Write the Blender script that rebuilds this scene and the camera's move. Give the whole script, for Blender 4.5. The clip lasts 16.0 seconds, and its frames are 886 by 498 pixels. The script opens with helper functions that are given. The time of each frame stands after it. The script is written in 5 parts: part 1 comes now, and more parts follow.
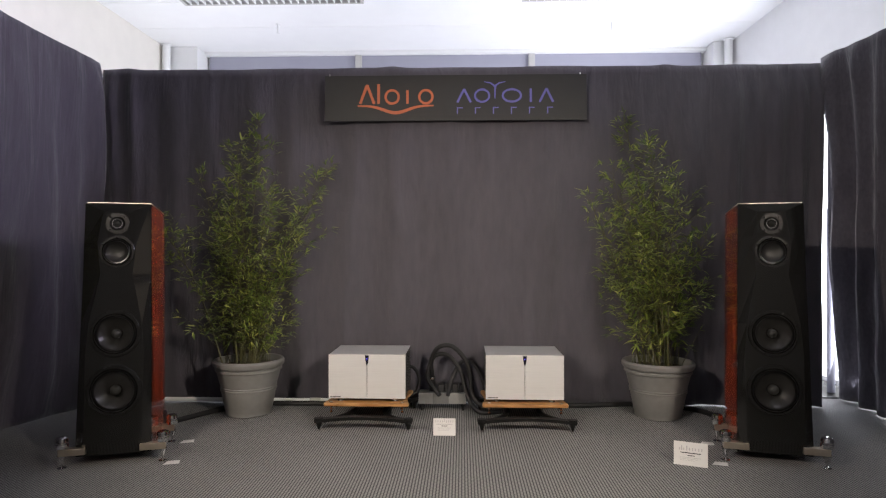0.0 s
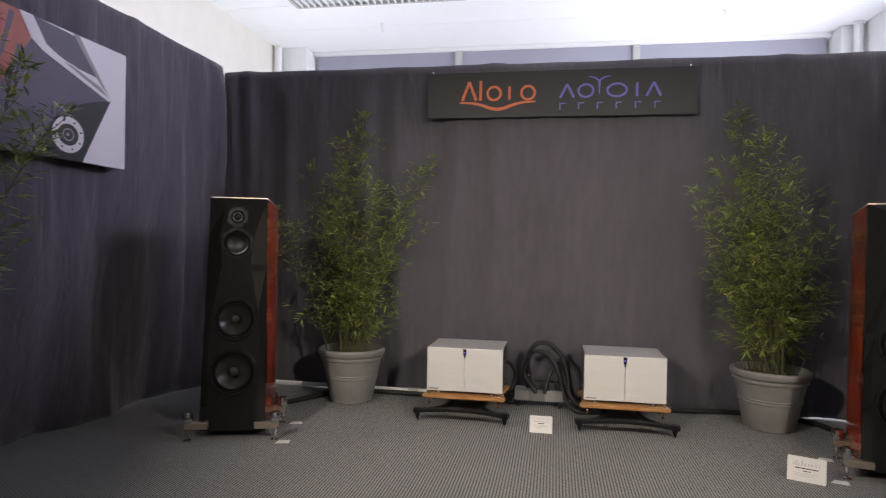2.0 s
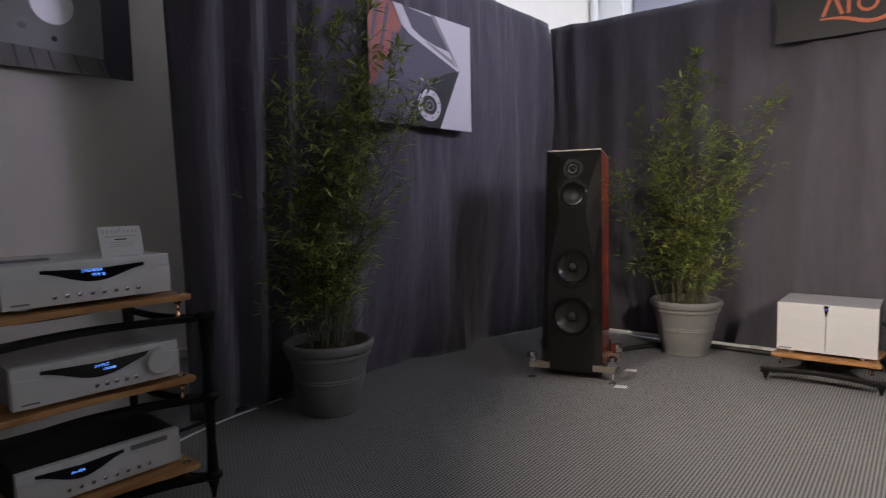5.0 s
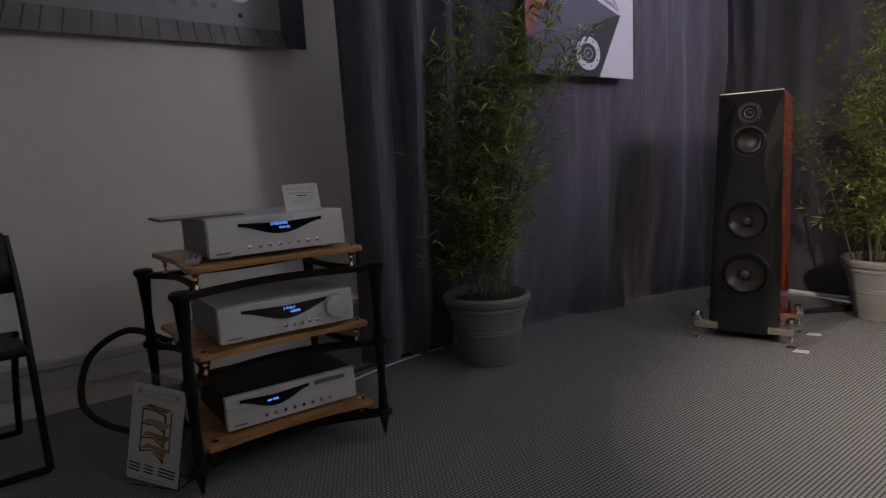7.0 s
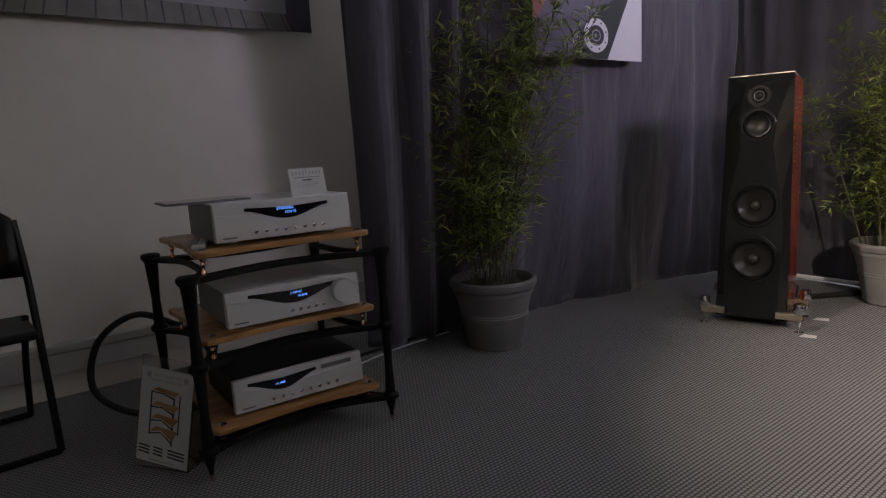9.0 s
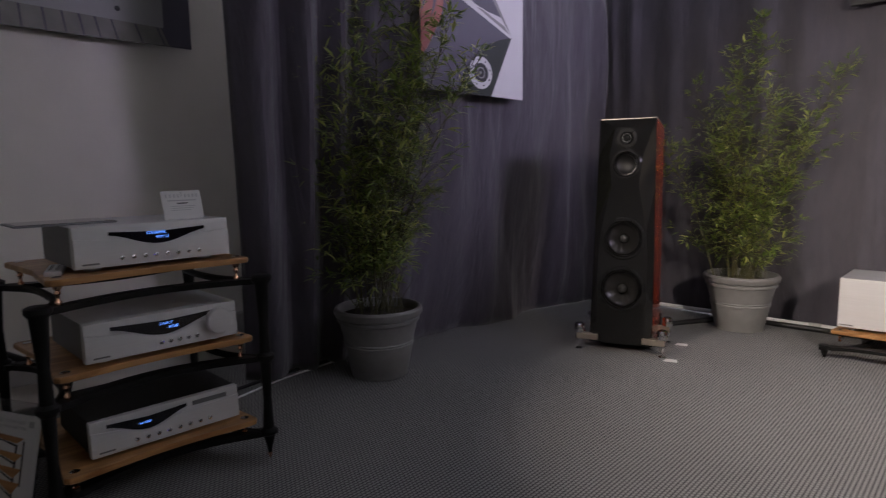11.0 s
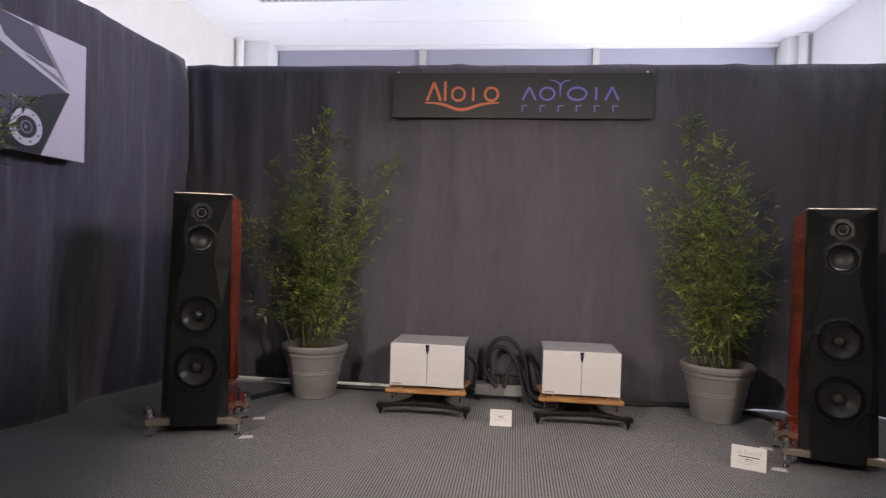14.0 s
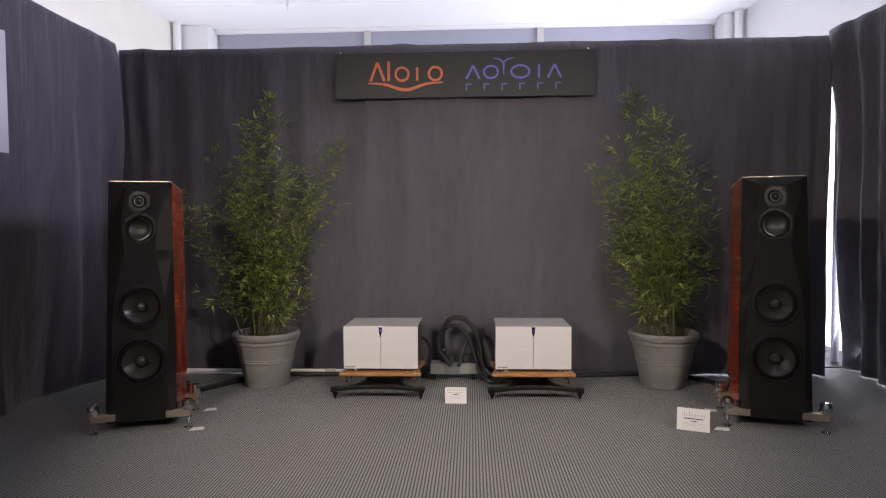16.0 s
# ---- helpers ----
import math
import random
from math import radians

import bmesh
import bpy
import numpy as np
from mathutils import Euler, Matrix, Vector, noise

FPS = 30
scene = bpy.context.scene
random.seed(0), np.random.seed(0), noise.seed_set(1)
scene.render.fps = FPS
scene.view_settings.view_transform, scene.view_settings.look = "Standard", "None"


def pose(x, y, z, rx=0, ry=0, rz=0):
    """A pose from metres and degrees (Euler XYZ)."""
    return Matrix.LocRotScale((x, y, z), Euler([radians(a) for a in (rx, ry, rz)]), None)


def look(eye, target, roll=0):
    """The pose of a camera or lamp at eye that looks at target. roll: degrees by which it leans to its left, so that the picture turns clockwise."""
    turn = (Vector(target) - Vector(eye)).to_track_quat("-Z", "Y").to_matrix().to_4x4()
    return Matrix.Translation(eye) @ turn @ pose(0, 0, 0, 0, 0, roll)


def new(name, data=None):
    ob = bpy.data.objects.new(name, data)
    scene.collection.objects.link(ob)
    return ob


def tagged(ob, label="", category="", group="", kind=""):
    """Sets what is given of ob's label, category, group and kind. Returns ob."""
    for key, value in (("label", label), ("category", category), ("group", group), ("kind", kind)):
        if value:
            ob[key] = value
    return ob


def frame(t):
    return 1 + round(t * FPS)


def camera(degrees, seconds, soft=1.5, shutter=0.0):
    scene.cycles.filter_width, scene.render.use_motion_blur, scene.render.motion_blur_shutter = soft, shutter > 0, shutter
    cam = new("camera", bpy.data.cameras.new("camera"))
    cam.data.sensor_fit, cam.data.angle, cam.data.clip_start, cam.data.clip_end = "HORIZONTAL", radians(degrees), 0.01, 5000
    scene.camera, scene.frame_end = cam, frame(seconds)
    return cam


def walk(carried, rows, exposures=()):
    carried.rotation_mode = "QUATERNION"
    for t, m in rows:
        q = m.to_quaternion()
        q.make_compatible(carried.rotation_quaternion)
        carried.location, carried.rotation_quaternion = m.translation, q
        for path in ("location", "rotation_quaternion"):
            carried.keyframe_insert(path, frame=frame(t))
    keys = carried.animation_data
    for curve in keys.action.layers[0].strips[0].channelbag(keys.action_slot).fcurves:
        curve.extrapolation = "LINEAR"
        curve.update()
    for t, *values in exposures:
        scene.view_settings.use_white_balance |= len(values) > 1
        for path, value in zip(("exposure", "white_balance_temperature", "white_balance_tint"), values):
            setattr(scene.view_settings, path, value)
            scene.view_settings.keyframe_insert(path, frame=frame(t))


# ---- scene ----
cam = camera(71.5, 16.0, 1.2, 0.5)
PATH = [
    (0, (0.42, 0.2, 1.012), (0.358, 2.199, 1.016), 0.0),
    (0.5, (0.408, 0.2, 1.021), (0.346, 2.199, 1.02), -0.1),
    (1, (0.4, 0.195, 1.022), (0.219, 2.186, 1.021), 0.2),
    (1.5, (0.378, 0.19, 1.031), (0.113, 2.172, 1.018), 0.8),
    (2, (0.382, 0.169, 1.027), (0.022, 2.137, 1.007), 1.1),
    (2.5, (0.377, 0.151, 1.04), (-0.101, 2.093, 1.006), 1.0),
    (3, (0.348, 0.14, 1.028), (-0.283, 2.037, 0.964), -0.2),
    (3.5, (0.341, 0.124, 1.019), (-0.469, 1.95, 0.935), -0.2),
    (4, (0.279, 0.093, 1.014), (-0.7, 1.833, 0.888), -0.5),
    (4.5, (0.262, 0.085, 1.015), (-0.849, 1.741, 0.862), -0.7),
    (5, (0.264, 0.073, 1.009), (-0.971, 1.637, 0.838), -1.2),
    (5.2, (0.267, 0.073, 1.008), (-1.012, 1.601, 0.832), -1.3),
    (7.3, (0.265, 0.047, 0.987), (-1.321, 1.23, 0.689), -3.1),
    (7.5, (0.264, 0.047, 0.984), (-1.319, 1.23, 0.679), -3.1),
    (8, (0.268, 0.051, 0.987), (-1.315, 1.227, 0.658), -3.2),
    (8.2, (0.268, 0.05, 0.992), (-1.32, 1.218, 0.655), -3.2),
    (10.3, (0.251, 0.05, 0.988), (-1.231, 1.363, 0.707), -1.2),
    (10.5, (0.259, 0.054, 0.988), (-1.174, 1.423, 0.723), -0.9),
    (11, (0.254, 0.057, 0.995), (-1.088, 1.517, 0.736), -0.8),
    (11.5, (0.261, 0.071, 1.011), (-0.909, 1.672, 0.747), -1.1),
    (12, (0.264, 0.089, 1.018), (-0.71, 1.817, 0.77), -1.8),
    (12.5, (0.303, 0.089, 1.002), (-0.502, 1.915, 0.861), -0.3),
    (13, (0.306, 0.093, 1.015), (-0.255, 2.012, 0.972), 1.4),
    (13.5, (0.355, 0.099, 1.027), (-0.03, 2.061, 1.012), 1.4),
    (14, (0.372, 0.1, 1.039), (0.14, 2.086, 1.008), 1.7),
    (14.5, (0.388, 0.104, 1.019), (0.222, 2.096, 0.94), 0.8),
    (15, (0.412, 0.107, 1.014), (0.317, 2.103, 0.943), 0.6),
    (15.5, (0.425, 0.108, 1.016), (0.331, 2.104, 0.936), -0.1),
    (16, (0.418, 0.107, 1.009), (0.325, 2.103, 0.933), -0.4),
]
walk(cam, [(t, look(eye, target, roll)) for t, eye, target, roll in PATH],
     [(0, -0.06, 6480, 10), (3, -0.06, 6450, 10), (5, -0.06, 6350, 11), (8.2, -0.06, 6600, 12), (10.5, -0.06, 6450, 14), (12, -0.06, 6200, 17), (13.5, -0.06, 6350, 15), (15, -0.06, 6400, 15), (16, -0.06, 6400, 15)])

# ---- light ----
world = bpy.data.worlds.new("sky")
scene.world = world
world.use_nodes = True
sky = world.node_tree.nodes.new("ShaderNodeTexSky")
sky.sky_type, sky.sun_disc = "NISHITA", False
sky.sun_elevation, sky.sun_rotation = radians(35), radians(90)
world.node_tree.links.new(sky.outputs[0], world.node_tree.nodes["Background"].inputs[0])
world.node_tree.nodes["Background"].inputs[1].default_value = 0.12


def area_lamp(name, m, sx, sy, watts, colour, spread=180):
    data = bpy.data.lights.new(name, "AREA")
    data.shape, data.size, data.size_y, data.energy, data.color = "RECTANGLE", sx, sy, watts, colour
    data.spread = radians(spread)
    ob = new(name, data)
    ob.matrix_world = m
    return ob


def spot_lamp(name, m, cone, watts, colour, size, blend=0.6):
    data = bpy.data.lights.new(name, "SPOT")
    data.spot_size, data.spot_blend, data.energy, data.color, data.shadow_soft_size = radians(cone), blend, watts, colour, size
    ob = new(name, data)
    ob.matrix_world = m
    return ob


# daylight in the window opening of the right wall
area_lamp("window_and_fill_light", look((3.22, 5.4, 1.08), (0, 5.4, 1.8)), 2.2, 2.0, 158, (0.88, 0.9, 1.0))
# fill added behind the right curtain, in an unseen stretch of the opening
area_lamp("window_and_fill_light", look((3.23, 3.2, 1.06), (0, 3.2, 1.3)), 2.1, 1.95, 34, (0.88, 0.9, 1.0))
# fill added at the left to brighten the ceiling; no window stands there
area_lamp("left_ceiling_fill", look((-2.6, 5.4, 1.3), (0, 5.4, 2.4)), 1.6, 1.2, 46, (0.88, 0.9, 1.0))
# cool fill added for the upper left curtain, in an unseen high opening
area_lamp("left_curtain_fill", look((3.23, 3.4, 2.72), (-2.0, 3.3, 2.0)), 1.6, 0.6, 11, (0.8, 0.7, 1.0), 46)
# cool fill added under the louvred ceiling lights over the booth
area_lamp("overhead_fill", look((-1.23, 2.77, 3.16), (-1.23, 2.77, 0)), 1.45, 0.26, 1.2, (0.92, 0.88, 1.0), 128)
area_lamp("overhead_fill", look((1.74, 2.77, 3.16), (1.74, 2.77, 0)), 1.45, 0.26, 1.2, (0.92, 0.88, 1.0), 128)
# warm fill added behind the camera for the rack and the white wall
area_lamp("rack_fill", look((2.8, -2.3, 1.7), (-2.6, 1.0, 1.5)), 2.0, 1.2, 2.6, (1.0, 0.82, 0.6))
# the two booth spotlights on stands at the front, each turned to the far side
spot_lamp("spot_right", look((2.2, 0.3, 2.2), (0.08, 4.05, 0.42)), 56, 410, (1.0, 0.87, 0.74), 0.02, 0.95)
spot_lamp("spot_left", look((-1.45, 0.3, 2.2), (0.85, 3.85, 0.2)), 70, 400, (1.0, 0.87, 0.74), 0.02, 1.0)


# ---- materials ----
def material(name, colour, rough=0.5, metal=0.0, vary=0.15, scale=30.0, bump=0.0, bump_scale=200.0, coat=0.0, stretch=(1, 1, 1), sheen=0.0, spec=0.5):
    """Base colour broken up at two scales, with fine relief."""
    m = bpy.data.materials.new(name)
    m.use_nodes = True
    nt, b = m.node_tree, m.node_tree.nodes["Principled BSDF"]
    N, L = nt.nodes.new, nt.links.new
    tc, mp = N("ShaderNodeTexCoord"), N("ShaderNodeMapping")
    mp.inputs["Scale"].default_value = stretch
    L(tc.outputs["Object"], mp.inputs["Vector"])
    n1, n2, mix, ramp = N("ShaderNodeTexNoise"), N("ShaderNodeTexNoise"), N("ShaderNodeMix"), N("ShaderNodeValToRGB")
    n1.inputs["Scale"].default_value, n2.inputs["Scale"].default_value = scale, scale / 9
    n1.inputs["Detail"].default_value = 5
    for n in (n1, n2):
        L(mp.outputs[0], n.inputs["Vector"])
    mix.data_type = "FLOAT"
    mix.inputs[0].default_value = 0.5
    L(n1.outputs["Fac"], mix.inputs[2]), L(n2.outputs["Fac"], mix.inputs[3])
    lo, hi = [max(0, c * (1 - vary)) for c in colour], [min(1, c * (1 + vary)) for c in colour]
    ramp.color_ramp.elements[0].position, ramp.color_ramp.elements[1].position = 0.3, 0.7
    ramp.color_ramp.elements[0].color, ramp.color_ramp.elements[1].color = (*lo, 1), (*hi, 1)
    L(mix.outputs[0], ramp.inputs[0]), L(ramp.outputs[0], b.inputs["Base Color"])
    b.inputs["Roughness"].default_value, b.inputs["Metallic"].default_value = rough, metal
    b.inputs["Coat Weight"].default_value, b.inputs["Sheen Weight"].default_value = coat, sheen
    b.inputs["Coat Roughness"].default_value = 0.06
    b.inputs["Specular IOR Level"].default_value = spec
    if bump:
        nb, bp = N("ShaderNodeTexNoise"), N("ShaderNodeBump")
        nb.inputs["Scale"].default_value, nb.inputs["Detail"].default_value = bump_scale, 4
        L(mp.outputs[0], nb.inputs["Vector"]), L(nb.outputs["Fac"], bp.inputs["Height"])
        bp.inputs["Strength"].default_value, bp.inputs["Distance"].default_value = bump, 0.004
        L(bp.outputs[0], b.inputs["Normal"])
    return m


def glowing(name, colour, strength):
    m = bpy.data.materials.new(name)
    m.use_nodes = True
    b = m.node_tree.nodes["Principled BSDF"]
    b.inputs["Base Color"].default_value = (*[c * 0.2 for c in colour], 1)
    b.inputs["Emission Color"].default_value, b.inputs["Emission Strength"].default_value = (*colour, 1), strength
    return m


def carpet_material():
    """Ribbed exhibition carpet: ribs along y, 14 mm apart, each broken into short dashes."""
    m = material("ribbed_carpet", (0.14, 0.14, 0.14), 0.95, vary=0.12, scale=40, spec=0.2)
    nt, b = m.node_tree, m.node_tree.nodes["Principled BSDF"]
    N, L = nt.nodes.new, nt.links.new
    tc, sep = N("ShaderNodeTexCoord"), N("ShaderNodeSeparateXYZ")
    L(tc.outputs["Object"], sep.inputs[0])

    def op(kind, a, c=None):
        n = N("ShaderNodeMath")
        n.operation = kind
        for k, v in enumerate((a, c)):
            if v is None:
                continue
            if isinstance(v, (int, float)):
                n.inputs[k].default_value = v
            else:
                L(v, n.inputs[k])
        return n.outputs[0]

    rows = op("DIVIDE", sep.outputs[0], 0.0135)
    rib = op("ABSOLUTE", op("SINE", op("MULTIPLY", rows, math.pi)))
    odd = op("MULTIPLY", op("FLOOR", rows), 0.5)
    dash = op("ABSOLUTE", op("SINE", op("MULTIPLY", op("ADD", op("DIVIDE", sep.outputs[1], 0.016), odd), math.pi)))
    tuft = op("MULTIPLY", op("SMOOTH_MIN", op("POWER", rib, 0.8), 1.0), op("ADD", op("MULTIPLY", dash, 0.5), 0.5))
    ramp = N("ShaderNodeValToRGB")
    ramp.color_ramp.elements[0].position, ramp.color_ramp.elements[1].position = 0.3, 0.75
    ramp.color_ramp.elements[0].color, ramp.color_ramp.elements[1].color = (0.08, 0.08, 0.082, 1), (0.325, 0.323, 0.314, 1)
    L(tuft, ramp.inputs[0])
    mix = N("ShaderNodeMix")
    mix.data_type, mix.blend_type = "RGBA", "MULTIPLY"
    mix.inputs[0].default_value = 1.0
    stain, sr = N("ShaderNodeTexNoise"), N("ShaderNodeValToRGB")
    stain.inputs["Scale"].default_value, stain.inputs["Detail"].default_value = 2.2, 6
    sr.color_ramp.elements[0].color, sr.color_ramp.elements[1].color = (0.8, 0.8, 0.8, 1), (1, 1, 1, 1)
    L(tc.outputs["Object"], stain.inputs["Vector"]), L(stain.outputs["Fac"], sr.inputs[0])
    L(ramp.outputs[0], mix.inputs[6]), L(sr.outputs[0], mix.inputs[7])
    L(mix.outputs[2], b.inputs["Base Color"])
    bp = N("ShaderNodeBump")
    bp.inputs["Strength"].default_value, bp.inputs["Distance"].default_value = 0.5, 0.003
    L(tuft, bp.inputs["Height"]), L(bp.outputs[0], b.inputs["Normal"])
    return m


def wood_material(name, dark, light, rough, coat, scale, along):
    """Grain drawn out along one axis of the thing."""
    m = material(name, light, rough, vary=0.1, scale=60, coat=coat)
    nt, b = m.node_tree, m.node_tree.nodes["Principled BSDF"]
    N, L = nt.nodes.new, nt.links.new
    tc, mp, n, ramp = N("ShaderNodeTexCoord"), N("ShaderNodeMapping"), N("ShaderNodeTexNoise"), N("ShaderNodeValToRGB")
    mp.inputs["Scale"].default_value = along
    n.inputs["Scale"].default_value, n.inputs["Detail"].default_value, n.inputs["Distortion"].default_value = scale, 7, 1.4
    L(tc.outputs["Object"], mp.inputs[0]), L(mp.outputs[0], n.inputs["Vector"]), L(n.outputs["Fac"], ramp.inputs[0])
    ramp.color_ramp.elements[0].position, ramp.color_ramp.elements[1].position = 0.38, 0.62
    ramp.color_ramp.elements[0].color, ramp.color_ramp.elements[1].color = (*dark, 1), (*light, 1)
    L(ramp.outputs[0], b.inputs["Base Color"])
    return m


CARPET = carpet_material()
DRAPE = material("grey_molton", (0.092, 0.086, 0.101), 0.95, vary=0.17, scale=24, bump=0.3, bump_scale=500, sheen=0.3, spec=0.15, stretch=(1, 1, 0.28))


def crease(m, thin):
    """Upright rumples, fold marks and a little daylight through the cloth."""
    nt, b = m.node_tree, m.node_tree.nodes["Principled BSDF"]
    N, L = nt.nodes.new, nt.links.new
    tc = N("ShaderNodeTexCoord")
    fine = b.inputs["Normal"].links[0].from_node
    last = None
    # broad soft rumples, long upright rubs, then short diagonal puckers
    for stretch, scale, detail, twist, strength, depth in (((1, 1, 0.5), 2.2, 3, 0.6, 0.4, 0.06), ((1, 1, 0.12), 7.0, 5, 0.8, 0.75, 0.032), ((1, 1, 0.55), 11.0, 4, 1.2, 0.4, 0.014)):
        mp, n, bp = N("ShaderNodeMapping"), N("ShaderNodeTexNoise"), N("ShaderNodeBump")
        mp.inputs["Scale"].default_value = stretch
        n.inputs["Scale"].default_value, n.inputs["Detail"].default_value, n.inputs["Distortion"].default_value = scale, detail, twist
        bp.inputs["Strength"].default_value, bp.inputs["Distance"].default_value = strength, depth
        L(tc.outputs["Object"], mp.inputs[0]), L(mp.outputs[0], n.inputs["Vector"]), L(n.outputs["Fac"], bp.inputs["Height"])
        if last is not None:
            L(last.outputs[0], bp.inputs["Normal"])
        last = bp
    # narrow creases where the cloth was folded
    mp, r, flat, gap, low, b2 = N("ShaderNodeMapping"), N("ShaderNodeTexNoise"), N("ShaderNodeMath"), N("ShaderNodeMath"), N("ShaderNodeMath"), N("ShaderNodeBump")
    mp.inputs["Scale"].default_value = (1, 1, 0.3)
    r.inputs["Scale"].default_value, r.inputs["Detail"].default_value, r.inputs["Distortion"].default_value = 2.4, 2, 0.8
    flat.operation, gap.operation, low.operation = "SUBTRACT", "ABSOLUTE", "MINIMUM"
    flat.inputs[1].default_value, low.inputs[1].default_value = 0.5, 0.025
    L(tc.outputs["Object"], mp.inputs[0]), L(mp.outputs[0], r.inputs["Vector"])
    L(r.outputs["Fac"], flat.inputs[0]), L(flat.outputs[0], gap.inputs[0]), L(gap.outputs[0], low.inputs[0])
    b2.inputs["Strength"].default_value, b2.inputs["Distance"].default_value = 0.5, 0.07
    L(low.outputs[0], b2.inputs["Height"]), L(last.outputs[0], b2.inputs["Normal"])
    L(b2.outputs[0], fine.inputs["Normal"])
    tr, mix = N("ShaderNodeBsdfTranslucent"), N("ShaderNodeMixShader")
    tr.inputs[0].default_value = (0.2, 0.185, 0.24, 1)
    mix.inputs[0].default_value = thin
    L(b.outputs[0], mix.inputs[1]), L(tr.outputs[0], mix.inputs[2]), L(mix.outputs[0], nt.nodes["Material Output"].inputs[0])


crease(DRAPE, 0.05)
THIN_DRAPE = material("thin_grey_cotton", (0.092, 0.086, 0.101), 0.95, vary=0.25, scale=60, bump=0.4, bump_scale=400, sheen=0.3, spec=0.15, stretch=(1, 1, 0.6))
crease(THIN_DRAPE, 0.08)
WHITE_WALL = material("white_wall_paint", (0.8, 0.8, 0.8), 0.7, vary=0.03, scale=8, bump=0.08, bump_scale=300)
CREAM_WALL = material("cream_wall_paint", (0.8, 0.765, 0.7), 0.7, vary=0.04, scale=8, bump=0.08, bump_scale=300)
CEILING_WHITE = material("white_ceiling", (0.88, 0.88, 0.88), 0.8, vary=0.02, scale=6)
PANEL_GREY = material("lavender_grey_panel", (0.34, 0.34, 0.41), 0.6, vary=0.05, scale=5)
TRUNK_GREY = material("grey_trunking", (0.5, 0.49, 0.47), 0.5, vary=0.06, scale=12)
GLOSS_BLACK = material("black_lacquer", (0.011, 0.011, 0.0105), 0.06, vary=0.06, scale=20, spec=0.5)
SATIN_BLACK = material("satin_black", (0.006, 0.006, 0.006), 0.45, vary=0.2, scale=60, spec=0.25)
CONE_BLACK = material("driver_cone", (0.02, 0.0195, 0.019), 0.3, 0.0, vary=0.15, scale=80)
DISH_BLACK = material("midrange_dish", (0.008, 0.008, 0.008), 0.45, vary=0.15, scale=80)
CAP_GREY = material("dust_cap_grey", (0.03, 0.03, 0.029), 0.22, 0.2, vary=0.15, scale=80)
SURROUND = material("rubber_surround", (0.004, 0.004, 0.004), 0.3, vary=0.15, scale=80, spec=0.3)
FRAME_BLACK = material("driver_frame", (0.008, 0.008, 0.008), 0.2, vary=0.15, scale=80, spec=0.5)
RUBBER = material("black_rubber", (0.012, 0.012, 0.013), 0.55, vary=0.2, scale=80, bump=0.1)
ROSEWOOD = wood_material("red_rosewood_veneer", (0.06, 0.009, 0.006), (0.62, 0.095, 0.035), 0.2, 0.6, 26, (1, 1, 0.16))
BAMBOO_WOOD = wood_material("oiled_bamboo_board", (0.3, 0.14, 0.045), (0.52, 0.28, 0.11), 0.4, 0.1, 18, (0.12, 1, 1))
CHAMPAGNE = material("champagne_metal", (0.6, 0.52, 0.42), 0.38, 1.0, vary=0.06, scale=90)
CHROME = material("polished_steel", (0.72, 0.72, 0.72), 0.14, 1.0, vary=0.05, scale=60)
COPPER = material("copper_spike", (0.85, 0.5, 0.34), 0.22, 1.0, vary=0.08, scale=60)
SILVER = material("brushed_aluminium", (0.66, 0.655, 0.65), 0.5, 0.3, vary=0.05, scale=160, bump=0.04, bump_scale=700, stretch=(0.05, 1, 1))
SILVER_TOP = material("anodised_aluminium", (0.62, 0.62, 0.63), 0.42, 0.5, vary=0.05, scale=120)
HEATSINK = material("dark_heatsink", (0.08, 0.08, 0.082), 0.45, 0.5, vary=0.1, scale=60)
BODY_GREY = material("grey_metal_casing", (0.2, 0.2, 0.2), 0.5, 0.5, vary=0.1, scale=60)
BLACK_METAL = material("black_textured_metal", (0.006, 0.006, 0.006), 0.5, 0.0, vary=0.2, scale=90, bump=0.15, bump_scale=500, spec=0.25)
POT_GREY = material("grey_plastic_planter", (0.2, 0.197, 0.19), 0.5, vary=0.12, scale=25, bump=0.05)
SOIL = material("dark_soil", (0.04, 0.03, 0.022), 0.95, vary=0.5, scale=70, bump=0.6, bump_scale=90)
CANE = material("bamboo_cane", (0.07, 0.07, 0.025), 0.5, vary=0.35, scale=50)
PAPER = material("white_card", (0.64, 0.635, 0.625), 0.7, vary=0.02, scale=40)
INK = material("dark_print", (0.04, 0.04, 0.045), 0.7, vary=0.1, scale=40)
INK_GREY = material("grey_print", (0.42, 0.42, 0.43), 0.7, vary=0.1, scale=40)
SIGN_BLACK = material("matt_black_board", (0.02, 0.02, 0.02), 0.55, vary=0.1, scale=20)
ORANGE = material("orange_lettering", (0.52, 0.135, 0.055), 0.55, vary=0.05, scale=40)
VIOLET = material("violet_lettering", (0.13, 0.12, 0.42), 0.55, vary=0.05, scale=40)
POSTER_WHITE = material("poster_pale_grey", (0.6, 0.6, 0.61), 0.45, vary=0.04, scale=3)
POSTER_GREY = material("poster_mid_grey", (0.1, 0.095, 0.125), 0.45, vary=0.12, scale=4)
POSTER_STEEL = material("poster_steel_grey", (0.25, 0.25, 0.25), 0.45, vary=0.15, scale=5)
POSTER_DARK = material("poster_green_black", (0.03, 0.036, 0.034), 0.45, vary=0.15, scale=6)
POSTER_RED = material("poster_red_wood", (0.33, 0.11, 0.085), 0.45, vary=0.35, scale=9, stretch=(1, 1, 0.3))
POSTER_PLANK = material("poster_plank_grey", (0.16, 0.155, 0.14), 0.5, vary=0.4, scale=9)
